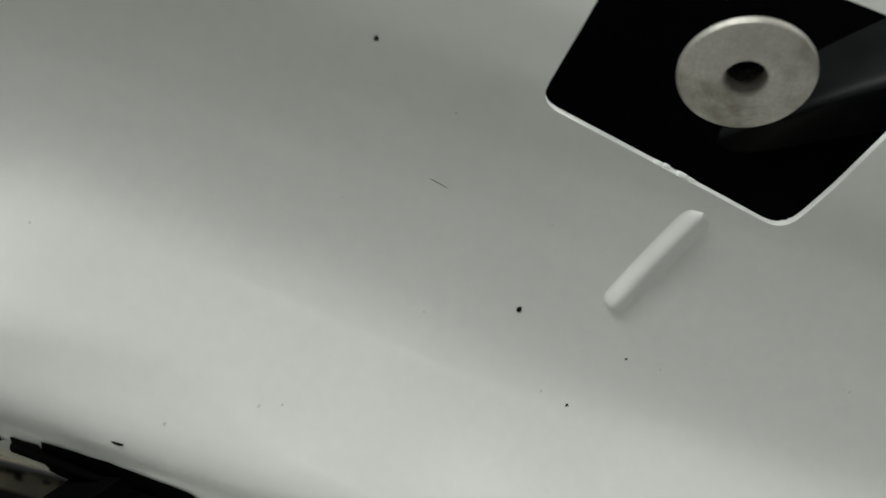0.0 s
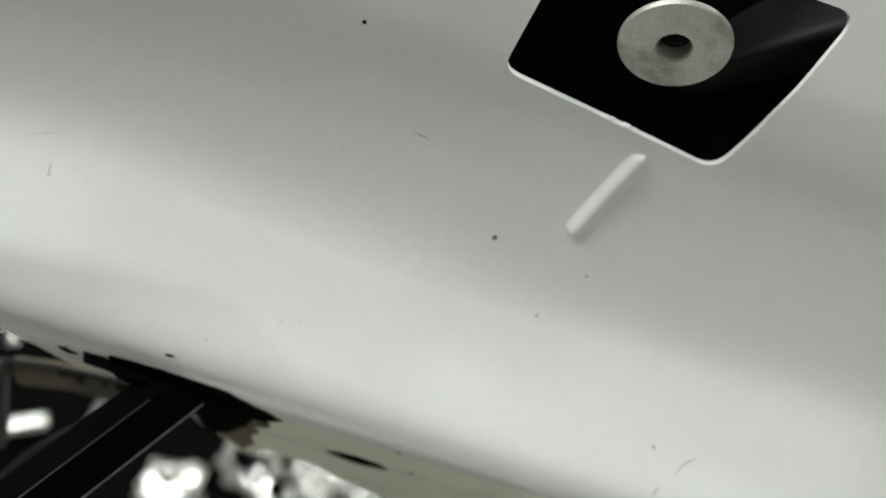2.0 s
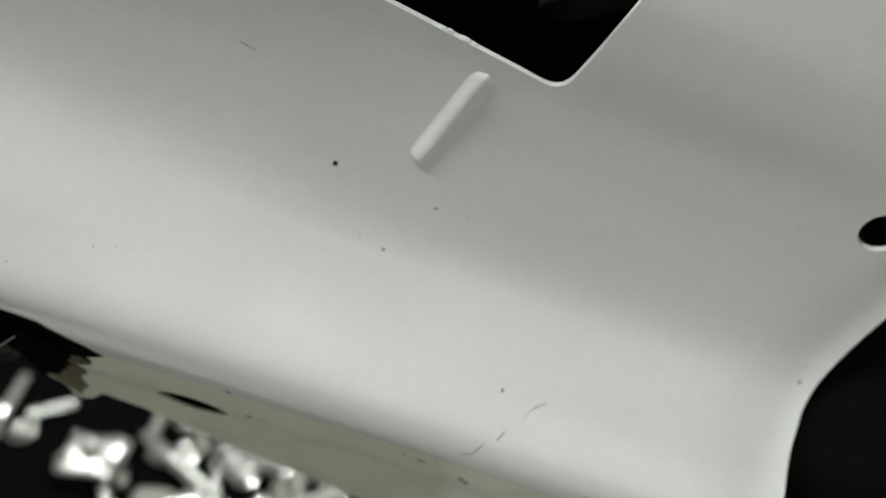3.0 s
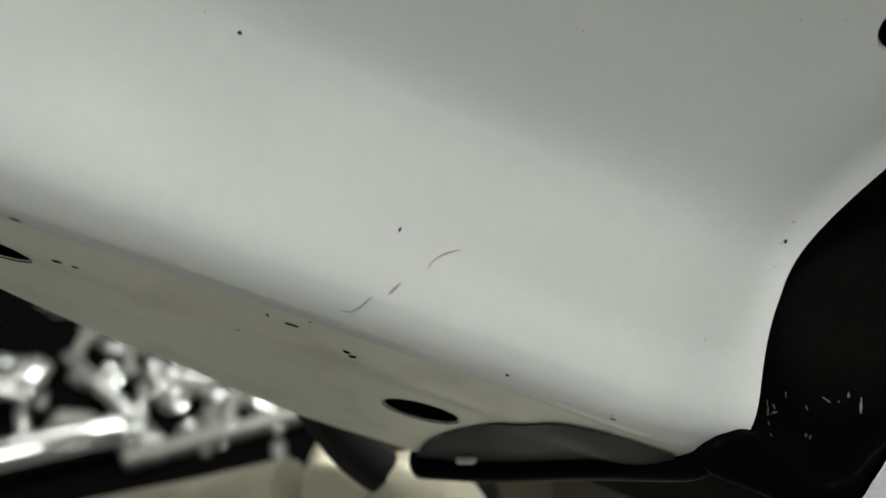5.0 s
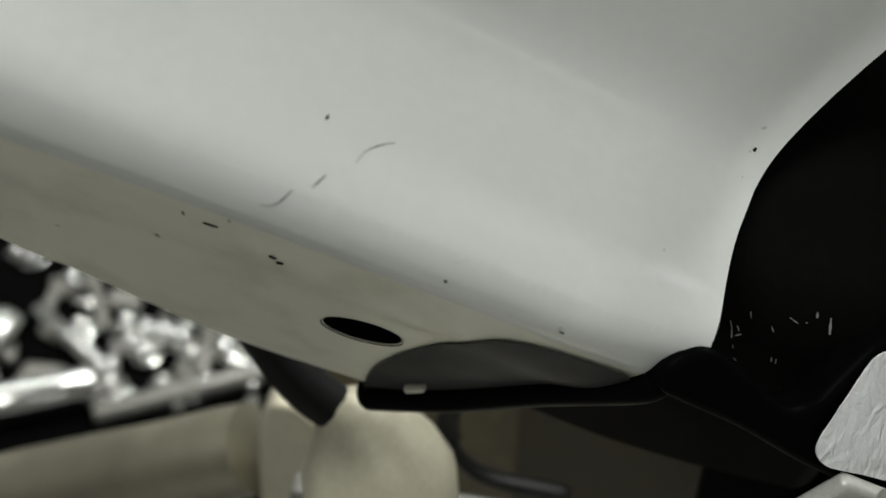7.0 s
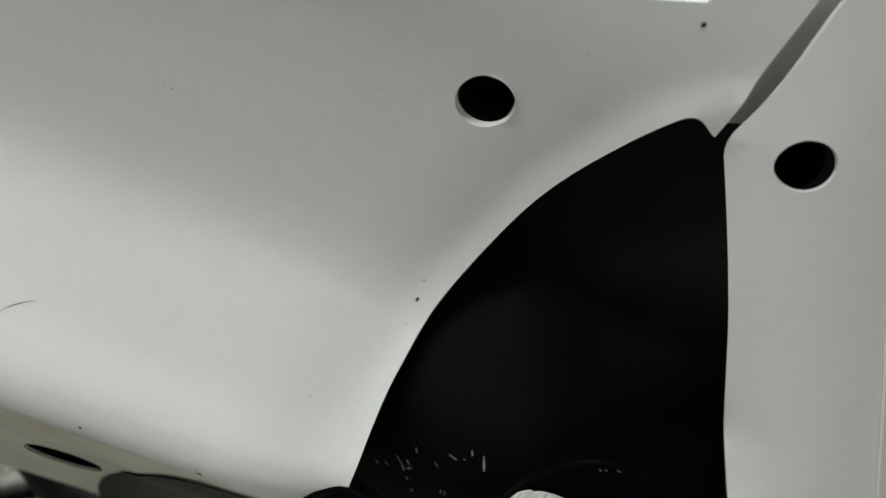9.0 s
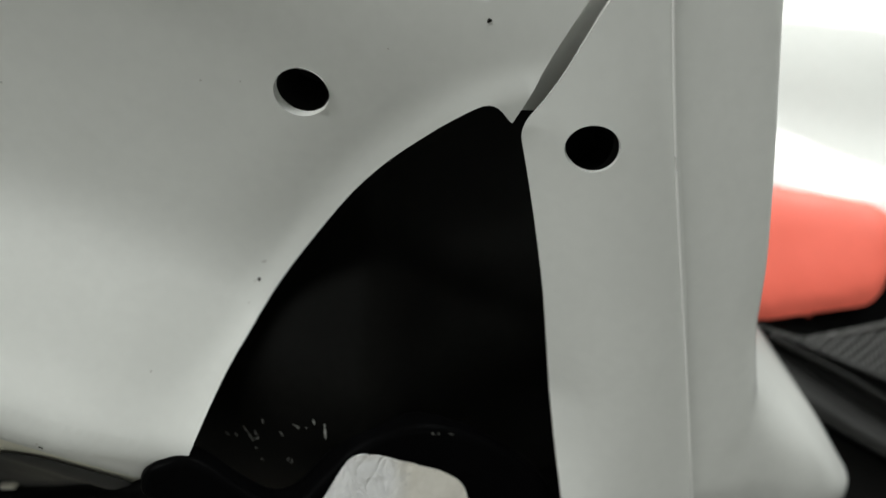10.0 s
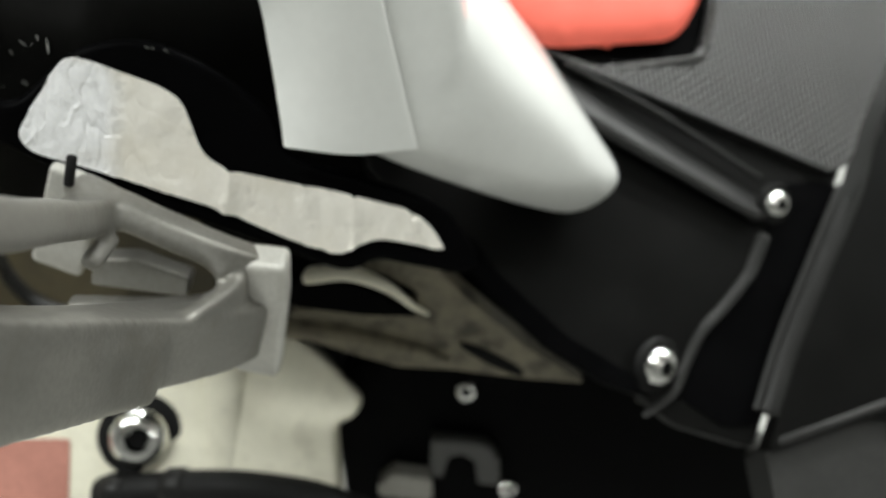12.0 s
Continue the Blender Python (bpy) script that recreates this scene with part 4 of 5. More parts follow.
# the red pad is domed
pad_outline = rounded([(2.75, -1.95), (3.41, -1.98), (3.90, -2.02), (4.20, -2.05, 0.12), (4.31, -2.11, 0.08), (4.27, -2.25), (4.15, -2.38, 0.1), (3.47, -2.425), (3.2, -2.38), (2.75, -2.28)], 0.1)
pad_edge = np.array(refine(pad_outline, 0.03))


def pad_face(x, z):
    inward = float(np.min(np.hypot(pad_edge[:, 0] - x, (pad_edge[:, 1] - z) * 1.6)))
    rise = min(1.0, inward / 0.24)
    return on_tail(x, z, 0.065 + 0.055 * math.sqrt(1 - (1 - rise) ** 2))


pad = part("red_pad", sheet(pad_outline, [], pad_face, 0.03), RED, bike, "smooth red rounded plastic pad")
thick(pad, 0.003)
part("panel_rim", tube(spline([on_tail(4.42, -2.08, 0.06), on_tail(4.385, -2.18, 0.06), on_tail(4.35, -2.33, 0.06), on_tail(4.29, -2.425, 0.06), on_tail(4.1, -2.455, 0.05), on_tail(3.72, -2.49, 0.04)]), 0.022, r_end=0.01), EDGE, carbon, "worn pale edge")
white_tail = loft([[(2.3, 1.75, -1.98), (3.4, 1.92, -1.95), (4.36, 1.93, -2.08), (5.04, 2.42, -1.82), (6.4, 3.2, -1.4)],
                   [(2.3, 2.20, -1.7), (3.4, 2.36, -1.70), (4.4, 2.42, -1.80), (5.1, 2.85, -1.60), (6.4, 3.6, -1.22)],
                   [(2.3, 3.0, -1.25), (3.4, 3.1, -1.22), (4.5, 3.2, -1.22), (5.2, 3.6, -1.15), (6.4, 4.1, -0.95)],
                   [(2.3, 5.0, -0.6), (3.4, 5.0, -0.6), (4.5, 5.0, -0.6), (5.2, 5.2, -0.55), (6.4, 5.4, -0.5)],
                   [(2.3, 8.0, -0.5), (3.4, 8.0, -0.5), (4.5, 8.0, -0.5), (5.2, 8.2, -0.45), (6.4, 8.4, -0.4)]], 6)
part("tail_fairing", white_tail, PANEL, bike, "glossy white tail fairing")
part("cover_ridge", tube(spline([on_tail(3.15, -2.36, 0.0), on_tail(3.75, -2.62, 0.0), on_tail(4.62, -2.93, 0.0)]), 0.21, flat=0.32, r_end=0.12), SATIN, bike, "broad rounded ridge of the side cover")
part("ridge_line", tube(spline([on_tail(3.55, -2.47, 0.05), on_tail(4.05, -2.63, 0.06), on_tail(4.62, -2.845, 0.05)]), 0.016), SATIN, bike)
part("frame_cover", slab(rounded([(5.16, -2.83), (5.45, -2.48), (6.2, -1.6), (6.6, -2.5), (6.0, -3.6), (5.17, -3.54), (4.64, -3.62), (4.84, -3.28)], 0.03), (TAIL[0] - 0.12, TAIL[1], TAIL[2]), 0.1), COVER_BLACK, bike, "matt black frame cover", False)
edge_line = [(5.50, -2.36), (5.28, -2.64), (5.15, -2.88), (4.945, -3.14), (4.77, -3.37), (4.66, -3.56)]
part("cover_edge", tube(spline([on_tail(x, z, 0.05) for x, z in edge_line]), 0.062, flat=0.28, r_end=0.05), SATIN, bike, "rounded grey edge of the frame cover")
part("cover_edge", tube(spline([on_tail(x - 0.065, z + 0.01, 0.05) for x, z in edge_line[2:]]), 0.022, flat=0.4), SATIN, bike)
# blacker strip between the seam and the frame cover's edge
tail("cover_black_strip", [(4.66, -3.03), (4.57, -3.15), (4.44, -3.25), (4.32, -3.32), (4.25, -3.40), (4.18, -3.49), (4.45, -3.60), (4.61, -3.60), (4.74, -3.37), (4.90, -3.14), (5.10, -2.86), (4.95, -2.84), (4.75, -2.86)], BLACK, 0.05, 0.008, 0.03, 0.0005, "blacker strip laid on the side cover")
part("cover_seam", tube(spline([on_tail(x, z, 0.02) for x, z in ((4.655, -3.03), (4.61, -3.10), (4.565, -3.155), (4.44, -3.245), (4.32, -3.32), (4.25, -3.40), (4.20, -3.475), (4.15, -3.51), (4.04, -3.55))]), 0.038, flat=0.28, r_end=0.018), SATIN, bike, "raised seam of the side cover")
lower = part("lower_cover", slab(rounded([(4.64, -3.63), (4.71, -3.635), (5.32, -3.54), (6.2, -3.42), (6.2, -5.5), (4.9, -5.0), (4.73, -3.9)], 0.05), (TAIL[0] - 0.05, TAIL[1], TAIL[2]), 0.2), GREY_COVER, bike, "dark lower cover")
part("cover_rim", tube([on_tail(4.70, -3.64, 0.05), on_tail(5.02, -3.59, 0.05), on_tail(5.36, -3.535, 0.05), on_tail(6.1, -3.42, 0.05)], 0.045, flat=0.5), SATIN, lower)
# a flat dark disc paints the depth of the hole
part("cover_hole", slab([(5.36 + 0.06 * a, -3.62 + 0.10 * b) for a, b in circle(0, 0, 1)], (TAIL[0] - 0.05, TAIL[1], TAIL[2]), 0.01, 0.006), DARK, lower, "dark oval disc for a hole", False)


def bolt(centre, axis, r, ring=True, parent=None):
    head = part("bolt", lathe([(0, 0.25 * r), (0.38 * r, 0.25 * r), (0.42 * r, 0.62 * r), (0.62 * r, 0.60 * r), (0.88 * r, 0.40 * r), (r, 0.12 * r), (r, 0), (0.5 * r, -0.2 * r)], centre, axis, 24), CHROME, parent or bike, "polished button-head bolt")
    # a dark disc paints the depth of the socket
    part("socket", lathe([(0, 0.5 * r), (0.37 * r, 0.5 * r)], centre, axis, 6), DARK, head, "dark hexagonal socket")
    if ring:
        part("washer", lathe([(0.6 * r, 0.0), (1.32 * r, 0.0), (1.38 * r, -0.1 * r), (1.38 * r, -0.3 * r)], centre, axis, 32), RUBBER, head, "black rubber washer")
    return head


bolt(on_tail(4.712, -2.932, 0.05), (0.35, -0.8, 0.5), 0.076)
bolt(on_tail(4.094, -3.416, 0.05), (0.45, -0.75, 0.48), 0.098)

# foot peg bracket: an open frame that stands out towards the viewer
cast = bmesh.new()


for pts, w, h, up in (
        (spline([(1.66, -0.38, -2.41), (1.76, -0.44, -2.40), (1.98, -0.45, -2.49), (2.16, -0.42, -2.59), (2.28, -0.37, -2.67)]), 0.12, 0.11, (0, 0, 1)),
        (spline([(1.82, -0.50, -2.42), (1.98, -0.50, -2.49), (2.14, -0.48, -2.58), (2.20, -0.50, -2.64)]), 0.07, 0.05, (0, 0, 1)),
        (spline([(2.24, -0.38, -2.76), (2.22, -0.54, -2.75), (2.13, -0.80, -2.68)]), 0.08, 0.20, (0, 0, 1)),
        (spline([(1.75, -0.42, -2.45), (1.76, -0.60, -2.37), (1.80, -0.78, -2.25), (1.88, -1.12, -2.0), (1.95, -1.40, -1.80), (2.0, -1.6, -1.65), (2.12, -2.08, -1.29)]), 0.18, 0.12, (0, 0, 1)),
        (spline([(2.24, -0.40, -2.95), (2.16, -0.58, -2.86), (2.00, -0.95, -2.60), (1.92, -1.4, -2.22), (1.89, -1.62, -2.02), (1.85, -2.0, -1.68)]), 0.22, 0.25, (0, 0, 1)),
        (spline([(2.02, -0.95, -2.68), (1.93, -1.4, -2.31), (1.90, -1.62, -2.12), (1.86, -2.0, -1.78)]), 0.20, 0.22, (0, 0, 1)),
        ([(1.66, -0.60, -2.80), (2.06, -0.60, -2.755)], 0.09, 0.11, (0, 0, 1)),
        ([(1.84, -0.56, -2.46), (1.80, -0.70, -2.50)], 0.07, 0.07, (0, 1, 0))):
    fuse(cast, beam(pts, w, h, up))
bracket = part("foot_peg_bracket", cast, ALLOY, bike, "grey cast alloy foot peg bracket with an open frame")
# post and heel take a paler copy of the bracket's alloy
post = part("post", beam([(2.325, -0.38, -2.62), (2.325, -0.37, -2.80), (2.285, -0.345, -3.24)], 0.18, 0.14, (0, 1, 0)), PALE, bracket)
bevelled(post, 0.003, 4)
melted(bracket, 0.0009, 60)
web = part("web", slab(rounded([(1.69, -2.70), (1.85, -2.68), (2.05, -2.75), (2.03, -2.84), (1.66, -2.83)], 0.02), (-0.42, 0, 0), 0.08), ALLOY, bracket)
bevelled(web, 0.002)
heel = part("bracket_heel", beam([(1.66, -0.34, -2.37), (1.475, -0.275, -2.87)], 0.20, 0.06, (0, 1, 0)), PALE, bracket, "paler end of the bracket")
bevelled(heel, 0.0025)
part("hinge_pin", tube([(1.677, -0.41, -2.26), (1.668, -0.45, -2.345)], 0.018), RUBBER, bracket)

# engine cover, bolt and hose under the bracket
COVER = (4.188, 0, 1.0)
cover = part("engine_cover", slab(rounded([(2.221, -3.759), (2.438, -3.834), (2.691, -3.985), (2.673, -4.06), (2.56, -4.097), (2.748, -4.737), (0.642, -4.831), (0.454, -4.173), (1.3, -3.985), (1.686, -3.928)], 0.05), COVER, 0.4), CREAM, bike, "champagne coloured metal engine cover")
bevelled(cover, 0.004)
part("cover_swell", tube(spline([(1.958, 0.278, -3.872), (2.005, 0.015, -4.21), (2.146, -0.38, -4.69)]), 0.10, flat=0.5), CREAM, cover)
bolt((1.582, -0.032, -4.182), (0.15, -0.78, 0.6), 0.155, True, cover)
part("sticker", slab(rounded([(0.642, -4.267), (1.225, -4.229), (1.272, -4.473), (0.642, -4.492)], 0.02), (COVER[0] - 0.014, 0, 1.0), 0.004), STICKER, cover, "faded red sticker", False)
for hx in (1.507, 1.817):
    part("hose_clip", tube([(hx - 0.03, -0.229, -4.398 + 0.27 * (hx - 1.507)), (hx + 0.03, -0.229, -4.378 + 0.27 * (hx - 1.507))], 0.10), SATIN, bike)
part("hose", tube(spline([(1.432, -0.229, -4.417), (1.78, -0.229, -4.323), (2.127, -0.229, -4.267), (2.466, -0.229, -4.285), (2.748, -0.229, -4.379)]), 0.09), RUBBER, bike, "black rubber hose")
casting = part("casting", slab(rounded([(2.50, -3.07), (2.59, -2.92, 0.06), (2.80, -2.90), (2.96, -3.01), (3.14, -3.19), (3.48, -3.47), (3.82, -3.68), (3.52, -3.69), (3.14, -3.68), (2.86, -3.70), (2.34, -3.56), (2.32, -3.40), (2.56, -3.34), (2.93, -3.31), (2.92, -3.19), (2.76, -3.11)], 0.03), (0.17, 0, 0), 0.12), DIRTY, bike, "dirty cast bracket under the heat shield")
bevelled(casting, 0.004)
# the shaded gap above the lower casting is painted as a flat black slab
part("casting_gap_shade", slab(rounded([(2.33, -3.21), (2.45, -3.17), (2.69, -3.20), (2.94, -3.33), (2.67, -3.36), (2.34, -3.35)], 0.03), (0.155, 0, 0), 0.03), WELL, casting, "black slab for the shaded gap in the casting")
part("casting_rib", tube(spline([(2.42, 0.15, -3.14), (2.60, 0.12, -3.08), (2.78, 0.12, -3.14), (2.90, 0.14, -3.25), (2.98, 0.16, -3.31)]), 0.06, flat=0.55, r_end=0.015), CREAM, casting)
part("lower_casting", tube(spline([(2.25, 0.16, -3.50), (2.6, 0.15, -3.50), (2.95, 0.15, -3.56), (3.1, 0.17, -3.62)]), 0.06, flat=0.8, r_end=0.03), DIRTY, casting, "grimy cast rib")
# dark disc on the face in place of a cut hole
part("casting_hole", slab([(3.33 + 0.17 * a - 0.03 * b, -3.575 - 0.075 * a + 0.055 * b) for a, b in circle(0, 0, 1)], (0.17, 0, 0), 0.01, 0.006), DARK, casting, "dark oval disc for a hole", False)
# added black sheet that keeps the gap between shield and panel dark
part("gap_backing", slab(rounded([(1.9, -1.9), (2.7, -1.9), (3.0, -2.5), (3.5, -3.0), (3.9, -4.75), (1.9, -4.75), (1.6, -2.6)], 0.05), (0.85, 0, 0), 0.05), BLACK, bike, "black backing added behind the gap")
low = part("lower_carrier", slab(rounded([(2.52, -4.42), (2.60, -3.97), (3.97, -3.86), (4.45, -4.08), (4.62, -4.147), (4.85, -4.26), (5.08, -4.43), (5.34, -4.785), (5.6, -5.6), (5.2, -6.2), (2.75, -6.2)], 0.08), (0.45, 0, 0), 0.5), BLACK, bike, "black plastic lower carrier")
bevelled(low, 0.004)
# the glint on the glossy black corner is painted as an alloy-coloured tube
part("corner_glint", tube(spline([(4.22, 0.42, -4.00), (4.34, 0.41, -4.05), (4.47, 0.42, -4.11)]), 0.035, flat=0.6, r_end=0.015), ALLOY, low, "pale tube for the glint on the black corner")
clamp = part("clamp", slab(rounded([(3.10, -4.46), (3.44, -4.46, 0.08), (3.52, -4.60), (3.56, -4.82), (3.42, -4.82), (3.38, -4.62), (3.30, -4.56), (3.22, -4.60), (3.20, -4.80), (3.12, -4.76)], 0.03), (0.36, 0, 0), 0.08), EDGE, low, "dull grey clamp")
bevelled(clamp, 0.002)
part("clamp_block", slab(rounded([(2.82, -4.92), (2.90, -4.78), (3.14, -4.80), (3.16, -5.0), (2.84, -5.0)], 0.03), (0.34, 0, 0), 0.1), ALLOY, low)
bolt((3.60, 0.34, -4.80), (0.3, -0.9, 0.3), 0.06, False, low)
bolt((3.25, 0.36, -4.02), (0.0, -0.8, 0.5), 0.06, False, low)

rear = part("rear_casting", slab(rounded([(-0.55, -4.9), (-0.3, -4.2), (0.1, -4.02), (0.60, -4.05), (1.0, -4.4), (1.0, -5.6), (-0.4, -5.9)], 0.08), (1.60, 0, 0), 0.2), OLIVE, bike, "grimy olive brown casting behind the bracket")
bevelled(rear, 0.006)
part("cover_band", tube(spline([(-0.2, 0.95, -3.0), (0.10, 0.95, -3.30), (0.30, 0.95, -3.50), (0.45, 0.95, -3.72), (0.47, 0.95, -3.93), (0.53, 0.95, -4.10), (0.62, 0.95, -4.23), (0.80, 0.95, -4.31), (1.15, 0.95, -4.36)]), 0.06, flat=0.5), SATIN, rear, "dark grey cover edge")

# dark tongue under the lip and the casings behind it
tongue = part("tongue", sheet(rounded([(1.09, -2.56, 0.02), (1.055, -2.35), (1.075, -2.13), (1.152, -1.88), (1.205, -1.72), (1.34, -1.668), (1.47, -1.655), (1.60, -1.645, 0.02), (1.62, -1.72), (1.3, -2.5)], 0.08), [], lambda a, b: fairing(a, b, 0.010 + end_turn(a, b)), 0.035), TONGUE, bike, "dark grey plastic tongue under the fairing lip")
ends = [Vector(fairing(a, b, end_turn(a, b))) for a, b in ((1.137, -2.61), (1.345, -2.36), (1.516, -2.0), (1.645, -1.70), (1.67, -1.62))]
rim = part("tongue_rim", tube(spline(ends), 0.07, r_end=0.045), BLACK, tongue)
# pale bar added in place of an opening that shows the casing
part("pale_mark", tube([(0.295, 0.085, -2.662), (0.345, 0.062, -2.625)], 0.020, 10, flat=0.8), BARE, tongue, "small pale bar in place of an opening")
part("engine_casing", lathe([(0.0, 0.47), (0.067, 0.462), (0.126, 0.41), (0.176, 0.336), (0.244, 0.235), (0.311, 0.10), (0.344, -0.04), (0.32, -0.21), (0.17, -0.34)], (0.176, 0.334, -3.527), (-0.3, 0.1, 0.95), 48), CASING, bike, "cream painted domed engine casing")

flange = part("casing_flange", slab(rounded([(-0.3, -4.14), (0.35, -4.16), (0.78, -4.18), (0.98, -4.23, 0.04), (0.92, -4.48), (-0.3, -4.6)], 0.05), (0.6, 0, 0), 0.15), FLANGE, bike, "worn grey engine flange")
bevelled(flange, 0.003)
for fx in (0.48, 0.85):
    part("flange_screw", lathe([(0.0, 0.02), (0.025, 0.02), (0.034, 0.01), (0.034, -0.02)], (fx, 0.59, -4.28), (0, -1, 0), 20), SATIN, flange, "dark screw")
casing = part("engine_casing", lathe([(0.0, -0.30), (0.29, -0.32), (0.30, -0.5), (0.30, -1.0), (0.32, -1.6), (0.33, -2.2), (0.33, -3.2)], (-0.43, 1.35, -4.68), (1.85, 0.0, 0.95), 48), DULL, bike, "cream painted engine casing")
facet = part("casing_end", slab(rounded([(-0.52, -4.10), (-0.38, -4.10), (-0.22, -4.29), (-0.33, -4.8), (-0.38, -5.2), (-0.64, -5.2), (-0.60, -4.32)], 0.06), (1.1, 0, 0), 0.28), CASING, casing, "pale squared end of the casing")
bevelled(facet, 0.007, 4)
part("cable_loop", tube(spline([(-2.52, 1.5, -5.97), (-2.69, 1.5, -5.79), (-2.72, 1.5, -5.58), (-2.82, 1.5, -5.54), (-2.92, 1.5, -5.70), (-2.88, 1.5, -5.9)]), 0.06), ALLOY, casing, "grey cable end")
part("hose", tube(spline([(-0.41, 0.54, -2.80), (-0.16, 0.40, -3.05), (0.035, 0.38, -3.215)]), 0.10), RUBBER, bike, "black rubber hose")
part("exhaust_guard", loft([[(0.9, 1.9, -3.6), (1.4, 1.7, -3.5), (2.2, 1.5, -3.4)], [(0.9, 1.6, -4.2), (1.2, 1.5, -4.1), (2.2, 1.3, -4.0)], [(0.9, 1.8, -7.4), (1.2, 1.6, -7.3), (2.2, 1.4, -7.2)]], 5), DARK_OLIVE, bike)

part("inner_shell", sheet(rounded([(-0.6, -0.5), (1.35, -0.7), (1.5, -1.3), (1.3, -1.9), (0.9, -2.28), (0.2, -2.2), (-0.6, -1.98)], 0.1), [], lambda a, b: (lambda p: (p[0], p[1] + 0.10 + 0.5 * min(0.3, abs(b + 1.55)), p[2]))(fairing(a, b)), 0.08), BLACK, bike, "black inner shell behind the fairing")

# brackets behind the front end of the lip
part("edge_trim", tube(spline([fairing(-1.42, -1.575, 0.0), fairing(-1.2, -1.60, 0.005), fairing(-1.05, -1.615, 0.01), fairing(-0.86, -1.635, 0.005)]), 0.030, flat=0.6, r_end=0.006), MATT, bike, "black rubber trim under the lip")
stay_p, stay_d = Vector((-1.60, -0.44, -1.07)), Vector((-0.60, -0.76, -0.22)).normalized()
stay_w = Vector((0.097, 0.10, -0.133))
stay_t = stay_d.cross(stay_w).normalized() * 0.14
stay_t *= -1 if stay_t.y < 0 else 1


def bar(p, d, length, w, t):
    bm = bmesh.new()
    ends = [[bm.verts.new(place(p + d * s + q)) for q in (Vector(), w, w + t, t)] for s in (0.0, length)]
    for k in range(4):
        bm.faces.new((ends[0][k - 1], ends[0][k], ends[1][k], ends[1][k - 1]))
    for e in ends:
        bm.faces.new(e)
    bmesh.ops.recalc_face_normals(bm, faces=bm.faces[:])
    return bm


stay = part("stay", bar(stay_p, stay_d, 1.5, stay_w, stay_t), BLACK, bike, "flat black metal stay with worn pale edges", False)
bevelled(stay, 0.0005)
# bare metal strips whose paler colour also paints the edge highlights
part("edge_highlight", bar(stay_p + stay_d * 0.06 + stay_w * 1.0 + stay_t * 0.1, stay_d, 1.4, stay_w * 0.09, stay_t * 0.85), ALLOY, stay, "bare metal edge with a highlight in its colour", False)
part("edge_highlight", tube([stay_p + stay_d * 0.1 - stay_t * 0.02, stay_p + stay_d * 1.45 - stay_t * 0.02], 0.0022, 8), EDGE, stay, "bare metal edge with a highlight in its colour")
# the plate's dark olive tone includes the shade it hangs in
hanger = part("hanger", slab(rounded([(-2.87, -1.68), (-2.626, -1.696), (-2.29, -1.76), (-1.95, -1.83), (-2.1, -1.91), (-2.39, -1.893), (-2.624, -1.837), (-2.87, -1.83)], 0.03), (0.27, 0, 0), 0.04), HANGER, bike, "grimy beige bracket plate under the fairing, darkened for shade")
bevelled(hanger, 0.001)
for gx, gz, ga, gb in ((-2.53, -1.735, 0.05, 0.022), (-2.60, -1.73, 0.03, 0.015), (-2.52, -1.76, 0.02, 0.03), (-2.28, -1.79, 0.07, 0.045), (-2.80, -1.69, 0.012, 0.012), (-2.12, -1.80, 0.10, 0.055), (-2.40, -1.78, 0.02, 0.012)):
    part("grime_trim_patch", slab([(gx + ga * a * random.uniform(0.7, 1.25), gz + gb * b * random.uniform(0.7, 1.25)) for a, b in circle(0, 0, 1, 14)], (0.264, 0, 0), 0.002), CHIP, hanger, "", False)
part("hanger_rim", tube([(-2.88, 0.26, -1.67), (-2.626, 0.26, -1.686), (-2.29, 0.26, -1.75), (-1.95, 0.26, -1.82)], 0.016), RUBBER, hanger)
part("hanger_leg", beam([(-2.885, 0.26, -1.68), (-2.94, 0.26, -1.82), (-3.10, 0.26, -2.25)], 0.04, 0.05), SATIN, bike)
part("white_strip", beam([(-2.40, 0.55, -1.95), (-2.80, 0.5, -2.42)], 0.03, 0.12, (0, 1, 0)), WHITE, bike, "white strip behind the stay")
part("cable", tube(spline([(-2.15, 0.22, -1.86), (-2.45, 0.12, -1.90), (-2.75, 0.0, -2.05), (-3.1, -0.2, -2.35)]), 0.022), RUBBER, bike)
part("cable", tube(spline([(-2.1, 0.26, -1.90), (-2.45, 0.16, -1.95), (-2.7, 0.08, -2.08), (-3.0, -0.1, -2.3)]), 0.018), SATIN, bike)

# bright metal parts on the floor below the machine
FLOOR_DM = FLOOR * 10


def floor_part(name, bm, mat, label, category):
    return tagged(link(name, bm, mat), label, category, "metal parts on the floor")


BASE = FLOOR_DM + 0.12
# added black sheet: it puts the floor's shade between the parts into colour
tagged(link("floor_shade_sheet", box(-1.7, -0.12, -0.3, 1.4, FLOOR, FLOOR + 0.012), FLOOR_BLACK, smooth=False), "black sheet added for the shade on the workshop floor", "mat")


def rod(name, x0, y0, x1, y1, r, mat, label):
    floor_part(name, tube([(x0, y0, BASE + r * 1.02), ((x0 + x1) / 2, (y0 + y1) / 2, BASE + r * 1.02), (x1, y1, BASE + r * 1.02)], r, 20), mat, label, "metal rod")


rod("metal_rod", -6.1, 7.45, -4.65, 6.4, 0.15, CHROME, "polished steel rod lying on the black sheet")
rod("metal_pipe", -7.4, 4.6, -4.6, 5.95, 0.30, CHROME, "thick polished steel pipe lying on the black sheet")
rod("metal_rod", -8.95, 8.6, -8.75, 6.9, 0.14, CHROME, "polished steel rod lying on the black sheet")
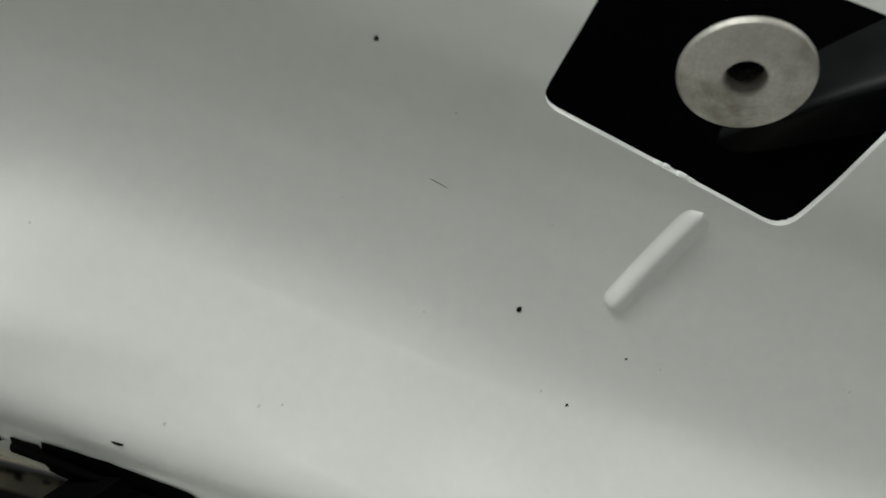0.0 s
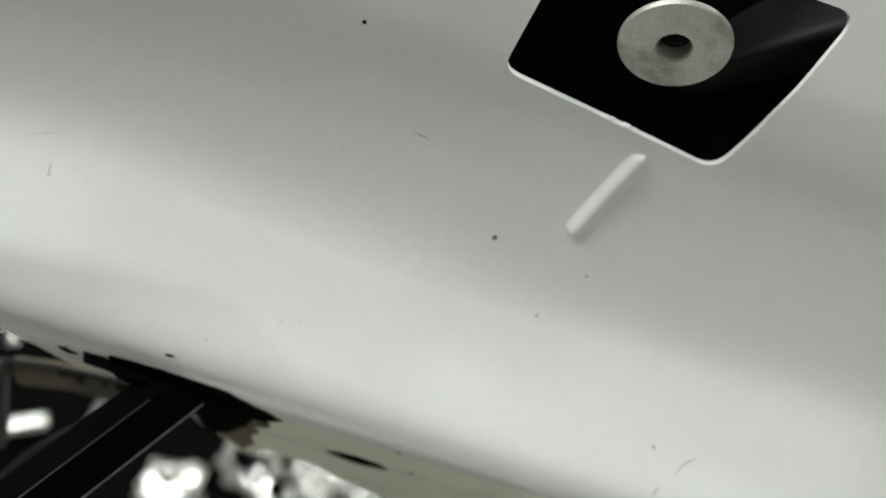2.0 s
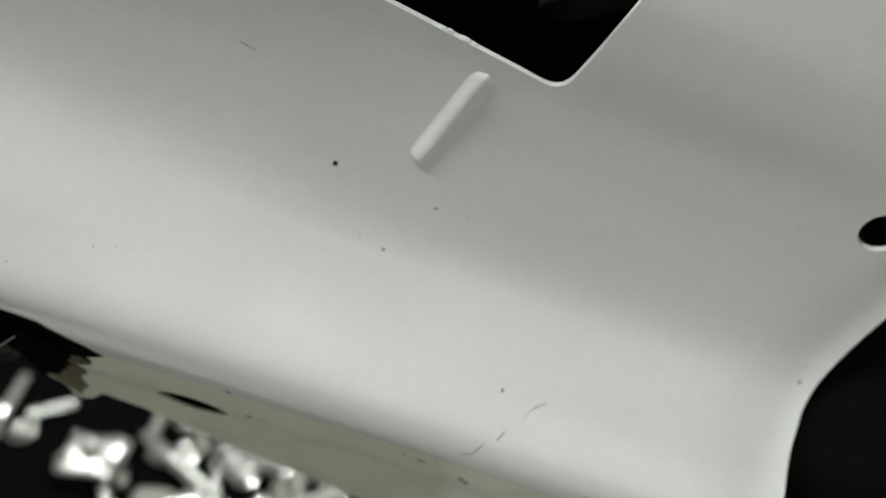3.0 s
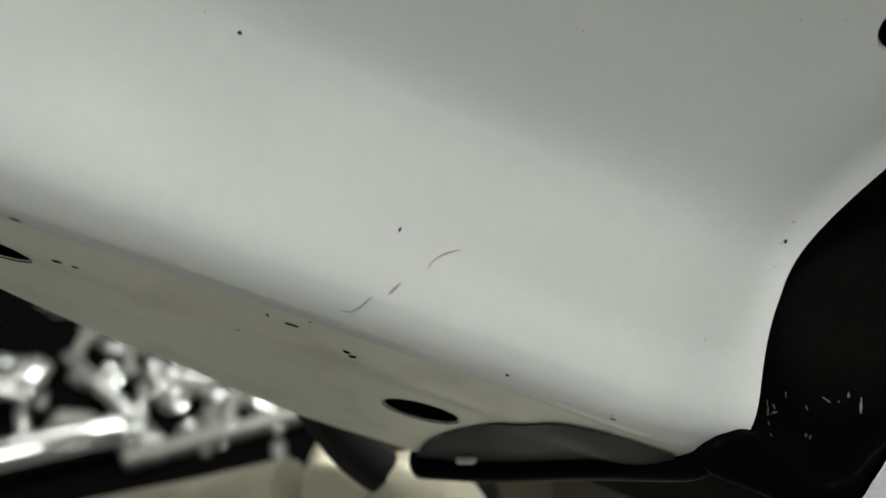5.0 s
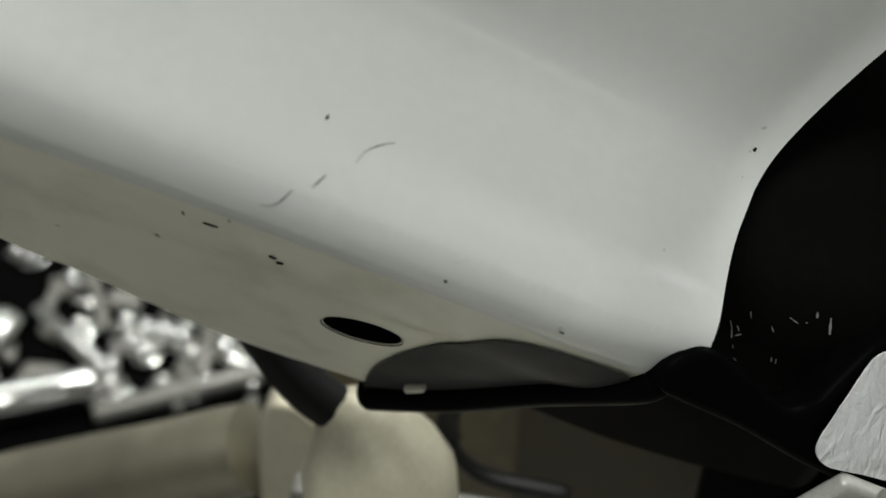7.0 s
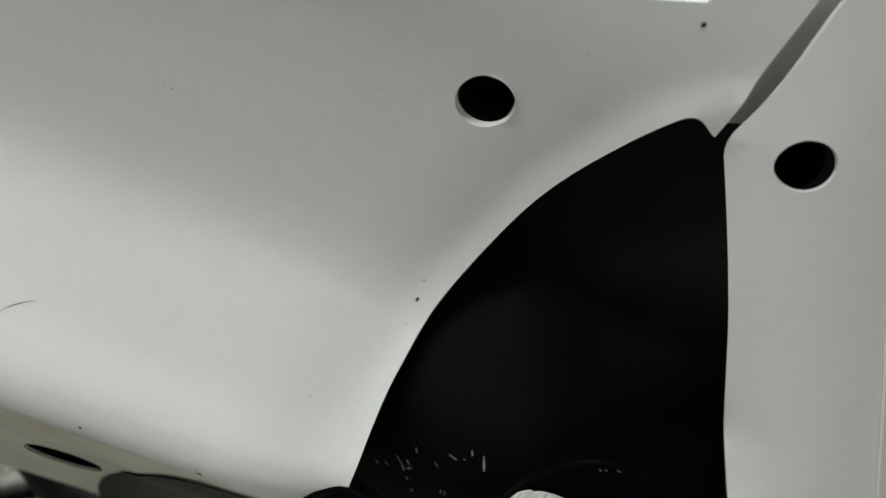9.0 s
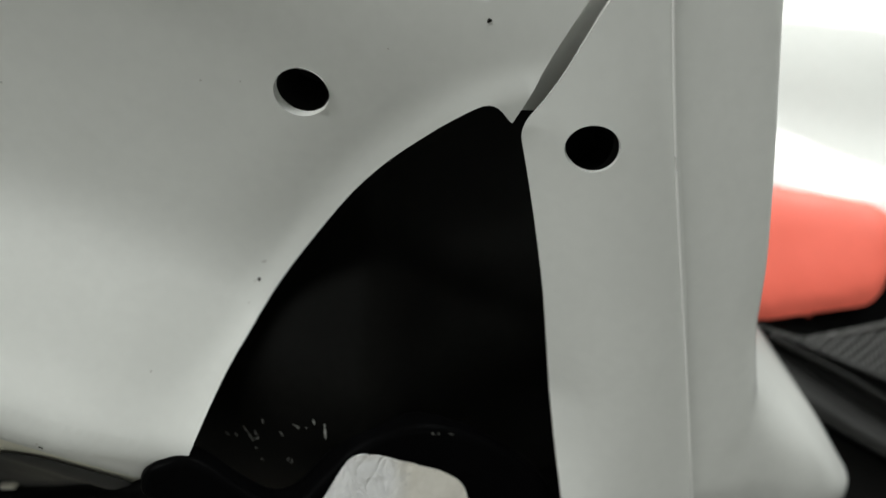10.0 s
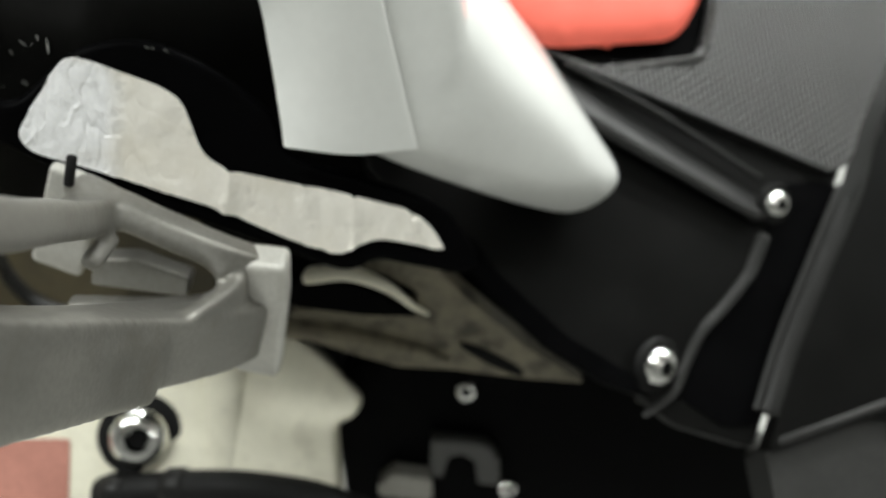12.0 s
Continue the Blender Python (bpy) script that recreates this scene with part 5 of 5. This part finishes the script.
rod("metal_pipe", -11.4, 7.3, -9.7, 7.9, 0.24, CHROME, "short polished steel pipe on the black sheet")
rod("metal_rod", -8.35, 7.7, -7.7, 8.05, 0.13, CHROME, "short polished steel rod on the black sheet")
rod("metal_bar", -4.4, 5.6, -1.7, 7.05, 0.15, ALLOY, "dull grey alloy bar lying on the black sheet")
rod("metal_bar", -3.5, 7.9, -3.2, 6.6, 0.10, ALLOY, "thin grey alloy bar lying on the black sheet")
rod("metal_bar", -2.9, 7.8, -2.5, 6.6, 0.10, ALLOY, "thin grey alloy bar lying on the black sheet")
rod("metal_bar", -5.9, 8.9, -5.0, 7.3, 0.10, ALLOY, "thin grey alloy bar lying on the black sheet")
for bx, by, bw, bd, bh, mat_ in ((-6.7, 6.75, 1.1, 0.9, 0.45, CHROME), (-5.45, 6.15, 0.7, 0.4, 0.3, ALLOY), (-2.9, 7.5, 0.8, 0.5, 0.25, ALLOY), (-4.9, 7.9, 0.6, 0.4, 0.3, ALLOY)):
    ob = floor_part("metal_block", box((bx - bw / 2) * DM, (bx + bw / 2) * DM, (by - bd / 2) * DM, (by + bd / 2) * DM, BASE * DM, (BASE + bh) * DM), mat_, "rounded metal block lying on the black sheet", "metal block")
    bevelled(ob, 0.016, 4)
    if bw > 1:
        for sx, sy, sr in ((0.0, 0.05, 0.2), (-0.35, 0.25, 0.11), (0.35, 0.25, 0.11), (-0.38, -0.25, 0.11), (0.38, -0.22, 0.11)):
            part("stud", lathe([(0, 0.9 * sr), (0.35 * sr, 0.85 * sr), (0.5 * sr, 0.3 * sr), (0.7 * sr, 0.3 * sr), (0.8 * sr, 0.8 * sr), (sr, 0.5 * sr), (1.1 * sr, 0)], (bx + sx, by + sy, BASE + bh), (0, 0, 1), 20), CHROME, ob, "polished stud")
random.seed(12)
for n in range(26):
    x, y, a = random.uniform(-6.2, -1.9), random.uniform(5.9, 8.6), random.uniform(0.2, 1.5)
    ln = random.uniform(0.12, 0.32)
    rod("metal_pin", x - ln * math.cos(a), y + ln * math.sin(a), x + ln * math.cos(a), y - ln * math.sin(a), random.uniform(0.06, 0.12), CHROME if n % 3 else ALLOY, "short shiny metal pin on the black sheet")
for x, y in ((-4.42, 7.04), (-4.0, 7.26), (-3.45, 6.91), (-4.14, 6.82), (-5.6, 5.85), (-5.05, 6.05), (-4.43, 6.1), (-7.09, 8.82), (-6.76, 8.65), (-5.88, 8.29), (-2.61, 6.75), (-2.2, 6.9), (-3.1, 6.4), (-3.7, 6.3),
             (-8.3, 7.3), (-12.67, 10.68), (-11.93, 10.36), (-4.65, 7.4), (-3.0, 7.1), (-5.3, 7.2), (-4.3, 7.3), (-3.75, 7.2)):
    r = random.uniform(0.14, 0.21)
    floor_part("dome_nut", lathe([(0, 1.9 * r), (0.4 * r, 1.8 * r), (0.75 * r, 1.5 * r), (0.95 * r, 1.0 * r), (r, 0.8 * r), (1.25 * r, 0.7 * r), (1.25 * r, 0)], (x, y, BASE), (0, 0, 1), 20), CHROME, "small polished dome nut on the black sheet", "nut")
